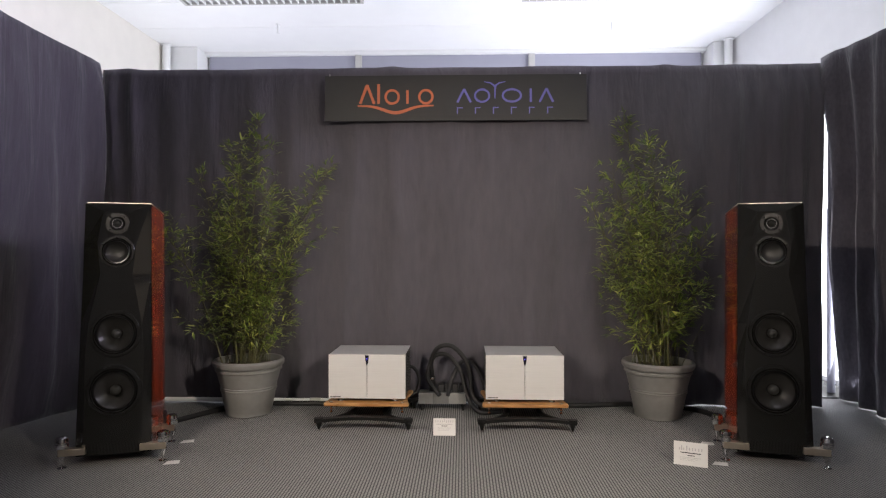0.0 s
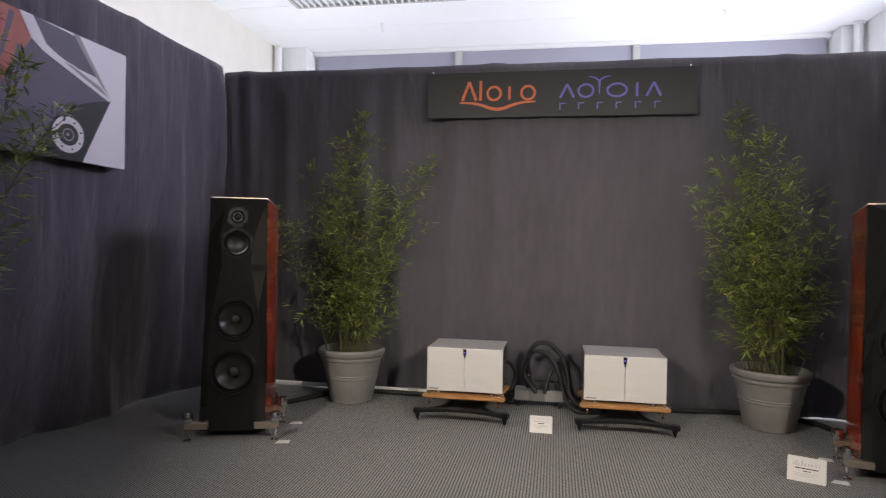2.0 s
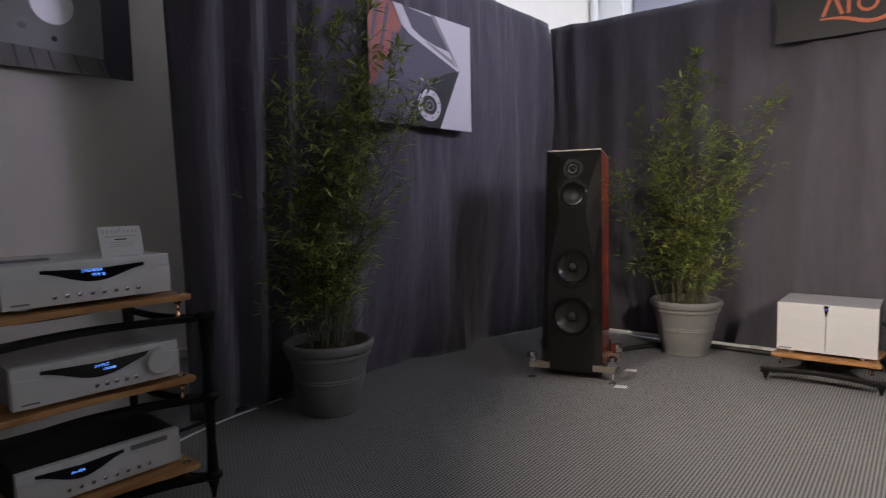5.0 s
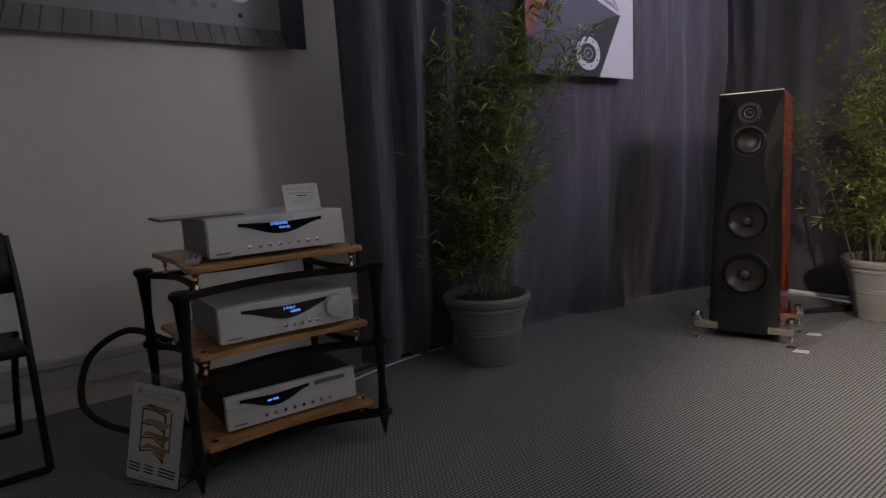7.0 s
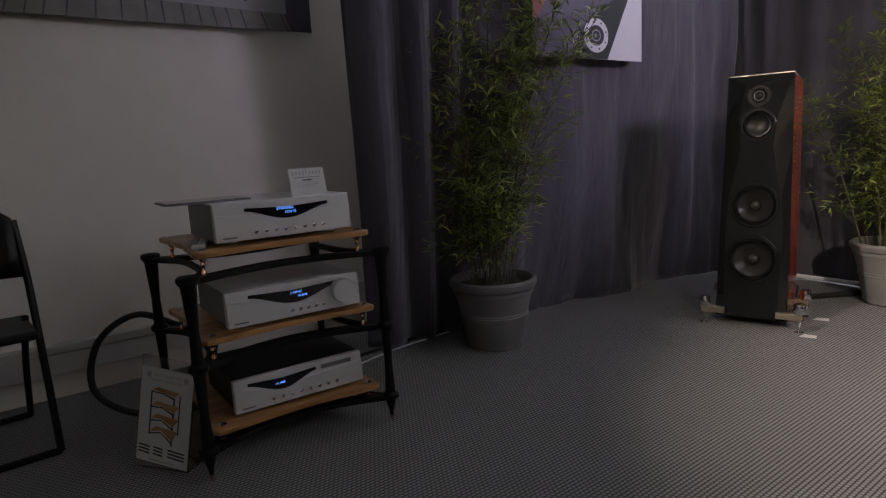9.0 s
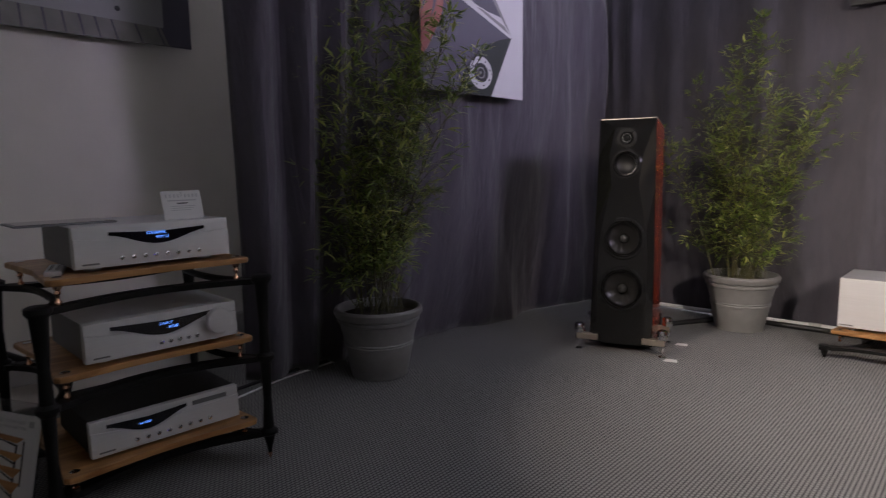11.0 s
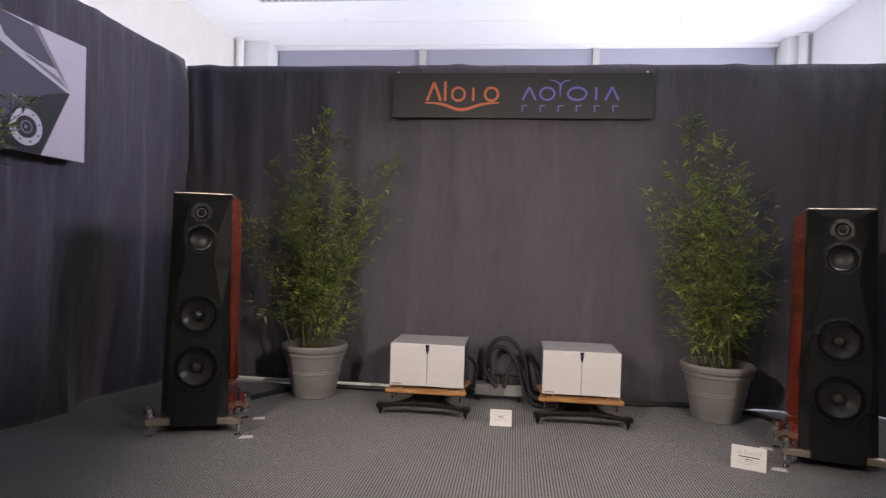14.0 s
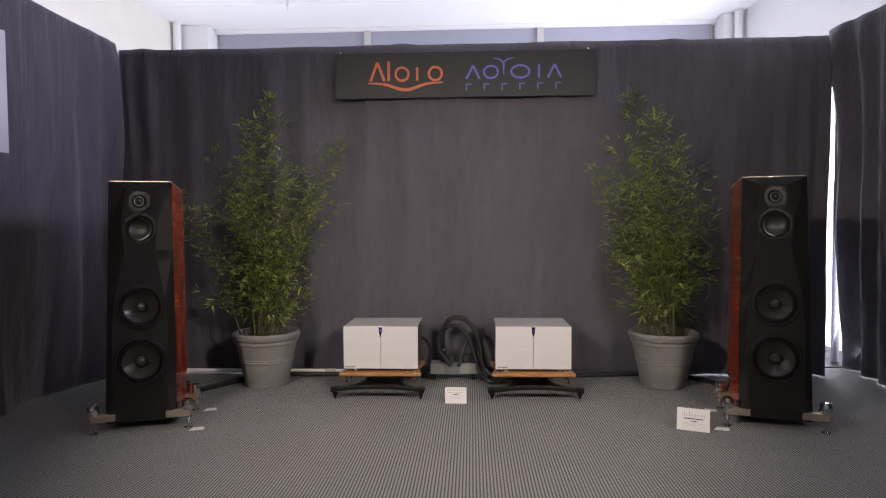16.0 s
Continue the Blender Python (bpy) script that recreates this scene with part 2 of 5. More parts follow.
POSTER_NAVY = material("poster_slate", (0.06, 0.055, 0.08), 0.5, vary=0.15, scale=6)
DISPLAY_BLACK = material("black_display_glass", (0.006, 0.006, 0.012), 0.1, vary=0.1, scale=30, coat=0.5)
BLUE_GLOW = glowing("blue_display_segments", (0.12, 0.32, 1.0), 1.6)
BLUE_LED = glowing("blue_lamp", (0.15, 0.12, 1.0), 1.3)
CHAIR_BLACK = material("black_chair_lacquer", (0.006, 0.006, 0.006), 0.4, vary=0.2, scale=60, spec=0.25)
CLEAR = bpy.data.materials.new("clear_acrylic")
CLEAR.use_nodes = True
CLEAR.node_tree.nodes["Principled BSDF"].inputs["Transmission Weight"].default_value = 1.0
CLEAR.node_tree.nodes["Principled BSDF"].inputs["Roughness"].default_value = 0.06


def leaf_material():
    m = bpy.data.materials.new("bamboo_leaf")
    m.use_nodes = True
    nt, b = m.node_tree, m.node_tree.nodes["Principled BSDF"]
    N, L = nt.nodes.new, nt.links.new
    geo, ramp = N("ShaderNodeNewGeometry"), N("ShaderNodeValToRGB")
    ramp.color_ramp.elements[0].color, ramp.color_ramp.elements[1].color = (0.075, 0.13, 0.025, 1), (0.48, 0.5, 0.14, 1)
    e = ramp.color_ramp.elements.new(0.6)
    e.color = (0.23, 0.31, 0.06, 1)
    L(geo.outputs["Random Per Island"], ramp.inputs[0]), L(ramp.outputs[0], b.inputs["Base Color"])
    b.inputs["Roughness"].default_value = 0.34
    b.inputs["Subsurface Weight"].default_value = 0.0
    tr, mix = N("ShaderNodeBsdfTranslucent"), N("ShaderNodeMixShader")
    L(ramp.outputs[0], tr.inputs[0])
    mix.inputs[0].default_value = 0.25
    L(b.outputs[0], mix.inputs[1]), L(tr.outputs[0], mix.inputs[2])
    L(mix.outputs[0], nt.nodes["Material Output"].inputs[0])
    return m


LEAF = leaf_material()


# ---- mesh helpers ----
def part(name, bm, mat, parent=None, label="", smooth=False, m=None):
    """Links a bmesh as one mesh object under a thing or a part."""
    me = bpy.data.meshes.new(name)
    bmesh.ops.recalc_face_normals(bm, faces=bm.faces)
    if smooth:
        for f in bm.faces:
            f.smooth = True
    bm.to_mesh(me)
    bm.free()
    me.materials.append(mat)
    if smooth:
        me.set_sharp_from_angle(angle=radians(35))
    ob = new(name, me)
    ob.parent = parent
    if m is not None:
        ob.matrix_basis = m
    return tagged(ob, label)


def thing(name, m, label, category, group="", kind=""):
    ob = new(name)
    ob.empty_display_size = 0.1
    ob.matrix_basis = m
    return tagged(ob, label, category, group, kind)


def box(x0, x1, y0, y1, z0, z1, bevel=0.0, bm=None):
    bm = bm or bmesh.new()
    got = bmesh.ops.create_cube(bm, size=1, matrix=Matrix.LocRotScale(((x0 + x1) / 2, (y0 + y1) / 2, (z0 + z1) / 2), None, (x1 - x0, y1 - y0, z1 - z0)))
    if bevel:
        edges = list({e for v in got["verts"] for e in v.link_edges})
        bmesh.ops.bevel(bm, geom=edges, offset=bevel, segments=2, affect="EDGES", profile=0.6)
    return bm


def lathe(profile, n=32, m=None, bm=None):
    """Profile of (radius, height) turned about z."""
    bm = bm or bmesh.new()
    m = m or Matrix()
    rings = []
    for r, z in profile:
        if r < 1e-5:
            rings.append([bm.verts.new(m @ Vector((0, 0, z)))])
        else:
            rings.append([bm.verts.new(m @ Vector((r * math.cos(2 * math.pi * k / n), r * math.sin(2 * math.pi * k / n), z))) for k in range(n)])
    for a, b in zip(rings, rings[1:]):
        for k in range(n):
            p, q = [a[k % len(a)], a[(k + 1) % len(a)]], [b[(k + 1) % len(b)], b[k % len(b)]]
            vs = list(dict.fromkeys(p + q))
            if len(vs) > 2:
                bm.faces.new(vs)
    return bm


def smoothed(points, steps=8):
    """Catmull-Rom through the points."""
    p = [Vector(v) for v in points]
    p = [2 * p[0] - p[1], *p, 2 * p[-1] - p[-2]]
    out = []
    for a, b, c, d in zip(p, p[1:], p[2:], p[3:]):
        for k in range(steps):
            t = k / steps
            out.append(0.5 * (2 * b + (c - a) * t + (2 * a - 5 * b + 4 * c - d) * t * t + (3 * b - a - 3 * c + d) * t ** 3))
    return [*out, p[-2]]


def tube(points, radius, n=10, bm=None, steps=8):
    """A round bar along a smooth line; radius is a number or one for each end."""
    bm = bm or bmesh.new()
    line = smoothed(points, steps) if steps else [Vector(p) for p in points]
    r0, r1 = radius if isinstance(radius, tuple) else (radius, radius)
    side, rings = None, []
    for k, p in enumerate(line):
        way = (line[min(k + 1, len(line) - 1)] - line[max(k - 1, 0)]).normalized()
        if side is None:
            side = way.orthogonal().normalized()
        side = (side - way * side.dot(way)).normalized()
        up, r = way.cross(side), r0 + (r1 - r0) * k / (len(line) - 1)
        rings.append([bm.verts.new(p + r * (math.cos(2 * math.pi * j / n) * side + math.sin(2 * math.pi * j / n) * up)) for j in range(n)])
    for a, b in zip(rings, rings[1:]):
        for j in range(n):
            bm.faces.new((a[j], a[(j + 1) % n], b[(j + 1) % n], b[j]))
    bm.faces.new(rings[0]), bm.faces.new(rings[-1])
    return bm


def plate(outline, y0, y1, bm=None, hole=None):
    """An outline of (x, z) standing in the xz plane, from y0 to y1."""
    bm = bm or bmesh.new()
    a, b = [bm.verts.new((x, y0, z)) for x, z in outline], [bm.verts.new((x, y1, z)) for x, z in outline]
    bm.faces.new(a), bm.faces.new(b)
    for k in range(len(a)):
        bm.faces.new((a[k], a[(k + 1) % len(a)], b[(k + 1) % len(a)], b[k]))
    return bm


def slab(outline, z0, z1, bm=None):
    """An outline of (x, y) lying flat, from z0 to z1."""
    bm = bm or bmesh.new()
    a, b = [bm.verts.new((x, y, z0)) for x, y in outline], [bm.verts.new((x, y, z1)) for x, y in outline]
    bm.faces.new(a), bm.faces.new(b)
    for k in range(len(a)):
        bm.faces.new((a[k], a[(k + 1) % len(a)], b[(k + 1) % len(a)], b[k]))
    return bm


def ribbon(line, width, y0, y1, bm=None):
    """A stroke of the given width along points (x, z), as a thin raised plate; width is a number or a list."""
    pts = [Vector(p) for p in line]
    w = width if isinstance(width, list) else [width] * len(pts)
    left, right = [], []
    for k, p in enumerate(pts):
        way = (pts[min(k + 1, len(pts) - 1)] - pts[max(k - 1, 0)]).normalized()
        off = Vector((-way.y, way.x)) * w[k] / 2
        left.append(tuple(p + off)), right.append(tuple(p - off))
    return plate(left + right[::-1], y0, y1, bm)


def arc(cx, cz, rx, rz, a0, a1, n=16):
    return [(cx + rx * math.cos(radians(a0 + (a1 - a0) * k / n)), cz + rz * math.sin(radians(a0 + (a1 - a0) * k / n))) for k in range(n + 1)]


def words(text, size, mat, parent, m, align="CENTER"):
    """Lettering in the built-in font, turned into a mesh."""
    cu = bpy.data.curves.new("lettering", "FONT")
    cu.body, cu.size, cu.extrude, cu.align_x = text, size, 0.0003, align
    tmp = bpy.data.objects.new("lettering", cu)
    scene.collection.objects.link(tmp)
    me = bpy.data.meshes.new_from_object(tmp.evaluated_get(bpy.context.evaluated_depsgraph_get()))
    bpy.data.objects.remove(tmp)
    me.materials.clear()
    me.materials.append(mat)
    ob = new("lettering", me)
    ob.parent, ob.matrix_basis = parent, m
    return ob


# ---- the room ----
FLOOR_X0, FLOOR_X1, FLOOR_Y0, FLOOR_Y1, CEIL = -2.78, 3.24, -3.2, 7.0, 3.2
tagged(part("floor", box(-3.0, 3.45, FLOOR_Y0 - 0.2, FLOOR_Y1 + 0.2, -0.1, 0), CARPET), "grey ribbed exhibition carpet over the whole floor", "floor", kind="structure")


def ceiling():
    bm = box(-3.0, 3.45, FLOOR_Y0 - 0.2, FLOOR_Y1 + 0.2, CEIL, CEIL + 0.12)
    y = FLOOR_Y0
    while y < 6.8:  # shallow joints between the ceiling boards
        box(-2.78, 3.24, y, y + 0.006, CEIL - 0.003, CEIL + 0.004, bm=bm)
        y += 0.625
    return part("ceiling", bm, CEILING_WHITE)


tagged(ceiling(), "white suspended ceiling of smooth boards", "ceiling", kind="structure")
tagged(part("wall_left", box(-2.98, -2.78, FLOOR_Y0, FLOOR_Y1, 0, CEIL), CREAM_WALL), "plain off-white painted wall", "wall", kind="structure")
tagged(part("wall_front", box(-2.98, 3.44, FLOOR_Y0 - 0.2, FLOOR_Y0, 0, CEIL), WHITE_WALL), "plain white painted wall", "wall", kind="structure")


def wall_right():
    bm = box(3.24, 3.44, FLOOR_Y0, 1.2, 0, CEIL)
    # unseen high opening at y 1.2 to 3.8, made for the left curtain fill
    box(3.24, 3.44, 1.2, 2.1, 0, 2.4, bm=bm)
    box(3.24, 3.44, 2.1, 3.8, 2.1, 2.4, bm=bm)
    box(3.24, 3.44, 1.2, 3.8, 3.05, CEIL, bm=bm)
    box(3.24, 3.44, 3.8, 4.3, 2.1, CEIL, bm=bm)
    box(3.24, 3.44, 6.5, FLOOR_Y1, 0, CEIL, bm=bm)
    # opening carried on unseen from y 4.3 to 2.1, for the curtain fill
    box(3.24, 3.44, 2.1, 6.5, 0, 0.03, bm=bm)
    box(3.24, 3.44, 4.3, 6.5, 2.1, CEIL, bm=bm)
    return part("wall_right", bm, WHITE_WALL)


day = part("backdrop", box(3.9, 3.92, 0.4, 7.4, -0.4, 3.6), glowing("overcast_daylight", (0.95, 0.97, 1.0), 3.0))
tagged(day, "plain bright overcast daylight outside the window", "backdrop", kind="structure")
tagged(wall_right(), "white painted wall with a large window opening", "wall", kind="structure")
tagged(part("wall_back", box(-2.98, 3.44, 7.0, 7.2, 0, CEIL), WHITE_WALL), "white painted wall behind the drapes", "wall", kind="structure")


def back_panels():
    """Lavender-grey panels between thin posts, recessed between two white piers."""
    t = thing("back_panelling", pose(0, 0, 0), "lavender-grey wall panels between slim posts", "panelling", kind="structure")
    xs = [-2.42, -0.72, 1.18, 3.05]
    for a, b in zip(xs, xs[1:]):
        part("panel", box(a + 0.035, b - 0.035, 6.96, 6.998, 0.9, 3.16, 0.003), PANEL_GREY, t)
    for x in xs[1:-1]:
        part("post", box(x - 0.035, x + 0.035, 6.93, 6.998, 0, 3.16, 0.004), TRUNK_GREY, t)
    part("head_rail", box(-2.42, 3.05, 6.9, 6.998, 3.16, 3.198, 0.004), WHITE_WALL, t)


back_panels()
for x0, x1 in ((-2.78, -2.42), (3.05, 3.24)):
    pier = part("pier", box(x0, x1, 6.72, 6.998, 0, 3.198, 0.006), WHITE_WALL)
    tagged(pier, "white painted pier in the corner of the room", "pier", "corner piers", kind="structure")
for x in (-2.72, 3.17):
    p = part("riser_pipe", lathe([(0.04, 0), (0.04, 3.18), (0.055, 3.185), (0.055, 3.198)], 20, pose(x, 6.64, 0)), WHITE_WALL, smooth=True)
    tagged(p, "white painted riser pipe running up to the ceiling", "pipe", "riser pipes", kind="structure")


def louvre_light(x0, x1, y0, y1):
    t = thing("ceiling_light", pose((x0 + x1) / 2, (y0 + y1) / 2, CEIL), "recessed ceiling light with white louvre blades", "ceiling light", "louvre ceiling lights")
    w, d = (x1 - x0) / 2, (y1 - y0) / 2
    bm = box(-w, w, -d, -d + 0.025, -0.03, -0.001)
    box(-w, w, d - 0.025, d, -0.03, -0.001, bm=bm)
    box(-w, -w + 0.025, -d + 0.025, d - 0.025, -0.03, -0.001, bm=bm)
    box(w - 0.025, w, -d + 0.025, d - 0.025, -0.03, -0.001, bm=bm)
    part("frame", bm, TRUNK_GREY, t)
    part("reflector", box(-w + 0.025, w - 0.025, -d + 0.025, d - 0.025, -0.006, -0.001), SILVER_TOP, t)
    blade = None
    for k in range(24):
        x = -w + 0.03 + (2 * w - 0.06) * (k + 0.5) / 24
        if blade is None:
            blade = part("louvre", box(-0.004, 0.004, -d + 0.026, d - 0.026, -0.034, -0.008), CEILING_WHITE, t, m=pose(x, 0, 0))
        else:
            ob = new("louvre", blade.data)
            ob.parent, ob.matrix_basis = t, pose(x, 0, 0)


# the rows at 2.6 and 0.0 repeat the back row, unseen
for y0 in (5.22, 2.6, 0.0):
    louvre_light(-2.02, -0.44, y0, y0 + 0.34)
    louvre_light(0.94, 2.54, y0, y0 + 0.34)


def sprinkler(x, y):
    t = thing("sprinkler_head", pose(x, y, CEIL), "small white sprinkler head under the ceiling", "sprinkler", "sprinkler heads")
    part("rosette", lathe([(0, -0.001), (0.024, -0.001), (0.024, -0.006), (0, -0.008)], 20), WHITE_WALL, t, smooth=True)
    part("stem", lathe([(0.011, -0.01), (0.011, -0.05), (0.006, -0.055), (0.006, -0.085)], 12), WHITE_WALL, t, smooth=True)
    part("deflector", lathe([(0, -0.083), (0.016, -0.085), (0.016, -0.087), (0, -0.088)], 16), WHITE_WALL, t, smooth=True)


sprinkler(-1.36, 6.1), sprinkler(1.86, 6.15)

# cable trunking along the white wall
tr = thing("cable_trunking", pose(-2.78, 0, 0), "grey two-part cable trunking along the white wall", "trunking", kind="structure")
part("base_rail", box(0.001, 0.05, -3.18, 2.6, 0.115, 0.205, 0.004), TRUNK_GREY, tr)
part("cover", box(0.001, 0.058, -3.18, 2.6, 0.208, 0.244, 0.006), TRUNK_GREY, tr)


# ---- drapes ----
def drape(name, top, bottom, height, folds, seed, label, nv=44, step=0.02, hem=0.03, power=1.6, cloth=None):
    """A hanging cloth between a line along the top and one along the floor, both given as points (x, y).
    folds(s, v) gives how far the cloth stands off, s metres along it and v from 0 at the floor to 1 at the top."""
    def along(line, t):
        ps = [Vector(p) for p in line]
        ls = [(b - a).length for a, b in zip(ps, ps[1:])]
        d = t * sum(ls)
        for a, b, l in zip(ps, ps[1:], ls):
            if d <= l or b is ps[-1]:
                return a + (b - a) * (d / l), (b - a).normalized()
            d -= l

    length = sum((Vector(b) - Vector(a)).length for a, b in zip(top, top[1:]))
    nu = int(length / step)
    bm = bmesh.new()
    grid = []
    for i in range(nu + 1):
        t = i / nu
        (pt, way), (pb, _) = along(top, t), along(bottom, t)
        off = Vector((way.y, -way.x))
        col = []
        for j in range(nv + 1):
            v = j / nv
            k = (1 - v) ** power
            calm = 1 - 0.85 * max(0, (v - 0.9) / 0.1) ** 1.5  # drawn straight over the rail
            p = pt.lerp(pb, k) + off * folds(t * length, v) * calm
            droop = 0.002 * math.sin(t * length * 4.3 + seed) + 0.0015 * math.sin(t * length * 11 + seed) + 0.009 * max(0, math.sin(t * length * 3.6 + 1)) ** 40
            z = hem * 0.3 + (height + droop - hem * 0.3) * v
            col.append(bm.verts.new((p.x, p.y, max(z, 0.004))))
        grid.append(col)
    for a, b in zip(grid, grid[1:]):
        for j in range(nv):
            bm.faces.new((a[j], b[j], b[j + 1], a[j + 1]))
    ob = part(name, bm, cloth or DRAPE, smooth=True)
    ob.data.shade_smooth()
    s = ob.modifiers.new("thickness", "SOLIDIFY")
    s.thickness, s.offset = 0.004, -1
    return tagged(ob, label, "curtain")


def wrinkle(s, v, seed, wide=1.0):
    """Soft sag lines and creases over the cloth, away from any pleat."""
    n = noise.noise(Vector((s * 1.6 / wide, v * 1.1, seed))) * 0.022
    n += noise.noise(Vector((s * 4.5 / wide, v * 1.8 + s * 0.6, seed + 7))) * 0.016
    n += abs(noise.noise(Vector((s * 7.0, v * 5.0 + s * 2, seed + 3)))) * 0.012
    return n


def pleat(s, v, pitch, depth, seed):
    """Vertical pleats that open and wander as they fall."""
    u = s / pitch + 0.5 * noise.noise(Vector((s * 2.0, v * 1.2, seed)))
    return depth * (0.5 - 0.5 * math.cos(2 * math.pi * u)) * (0.75 + 0.4 * noise.noise(Vector((s * 3, v * 2, seed + 5))))


def near(s, at, width):
    return math.exp(-((s - at) / width) ** 2)


def back_folds(s, v):
    edge = near(s, 0.1, 0.16) + 1.0 * near(s, 4.55, 0.33)
    return 1.5 * wrinkle(s, v, 1.0) + edge * pleat(s, v, 0.13, 0.06, 2.0) + pleat(s, v, 0.3, 0.085, 8) * (1.1 - 0.95 * v) * (0.45 + abs(noise.noise(Vector((s * 1.3, v * 0.8, 31)))) * 1.6) + 0.6 * pleat(s, v, 0.11, 0.02, 21) * max(0, 0.75 - v) + 0.02 * (1 - v) ** 2 * math.sin(5.2 * s + 3 * noise.noise(Vector((s, v, 2)))) + 0.05 * max(0, 0.12 - v) * (1 + math.sin(9 * s))


def left_folds(s, v):
    """s runs from the end beside the white wall to the back corner."""
    ends = near(s, 0.2, 0.5) + 0.6 * near(s, 2.75, 0.12)
    sweep = 0.035 * math.sin(2 * math.pi * (s * 1.1 - (1 - v) ** 2 * 0.6)) * (1 - v) ** 1.2 * near(s, 1.75, 0.8)
    return wrinkle(s, v, 4.0) * 1.8 + ends * pleat(s, v, 0.2, 0.13, 12.0) + 1.5 * sweep + 0.6 * pleat(s, v, 0.34, 0.035, 9)


def right_folds(s, v):
    return wrinkle(s, v, 9.0) * 1.3 + (0.5 + near(s, 0.1, 0.3)) * pleat(s, v, 0.2, 0.085, 15.0) + 0.08 * max(0, 0.1 - v) * (1 + math.sin(12 * s))


drape("back_curtain", [(-1.93, 4.165), (2.68, 4.165)], [(-1.98, 4.28), (2.72, 4.28)], 2.19, back_folds, 1, "dark grey molton curtain hung across the back of the booth")
drape("left_curtain", [(-2.12, 1.36), (-1.95, 2.2), (-1.95, 4.14)], [(-2.36, 1.5), (-2.28, 2.4), (-2.14, 3.3), (-2.04, 4.24)], 2.235, left_folds, 5, "dark grey molton curtain with loose pleats beside the white wall")
drape("right_curtain", [(2.715, 4.2), (2.76, 3.6), (2.76, 0.6)], [(3.09, 4.56), (2.95, 3.9), (2.93, 0.6)], 2.235, right_folds, 9, "dark grey molton curtain parted from the back curtain by a gap", power=1.1, cloth=THIN_DRAPE)


# pipes that carry the drapes
def drape_frame():
    t = thing("curtain_frame", pose(0, 0, 0), "grey tubular frame that carries the curtains", "frame")
    for name, pts in (("top_rail", [(-1.97, 4.2, 2.17), (2.66, 4.2, 2.17)]), ("top_rail", [(-2.16, 1.36, 2.17), (-2.0, 2.2, 2.17), (-2.0, 4.2, 2.17)]), ("top_rail", [(2.79, 4.2, 2.17), (2.79, 0.6, 2.17)])):
        part(name, tube(pts, 0.017, 10, steps=0), CHROME, t, smooth=True)
    for x, y in ((3.03, 4.64), (-2.05, 4.34)):
        part("upright", lathe([(0.026, 0.008), (0.026, 1.3), (0.021, 1.31), (0.021, 2.17), (0, 2.175)], 16, pose(x, y, 0)), PANEL_GREY, t, smooth=True)
        part("base_plate", box(x - 0.16, x + 0.16, y - 0.16, y + 0.16, 0.0, 0.008, 0.002), BLACK_METAL, t)


drape_frame()

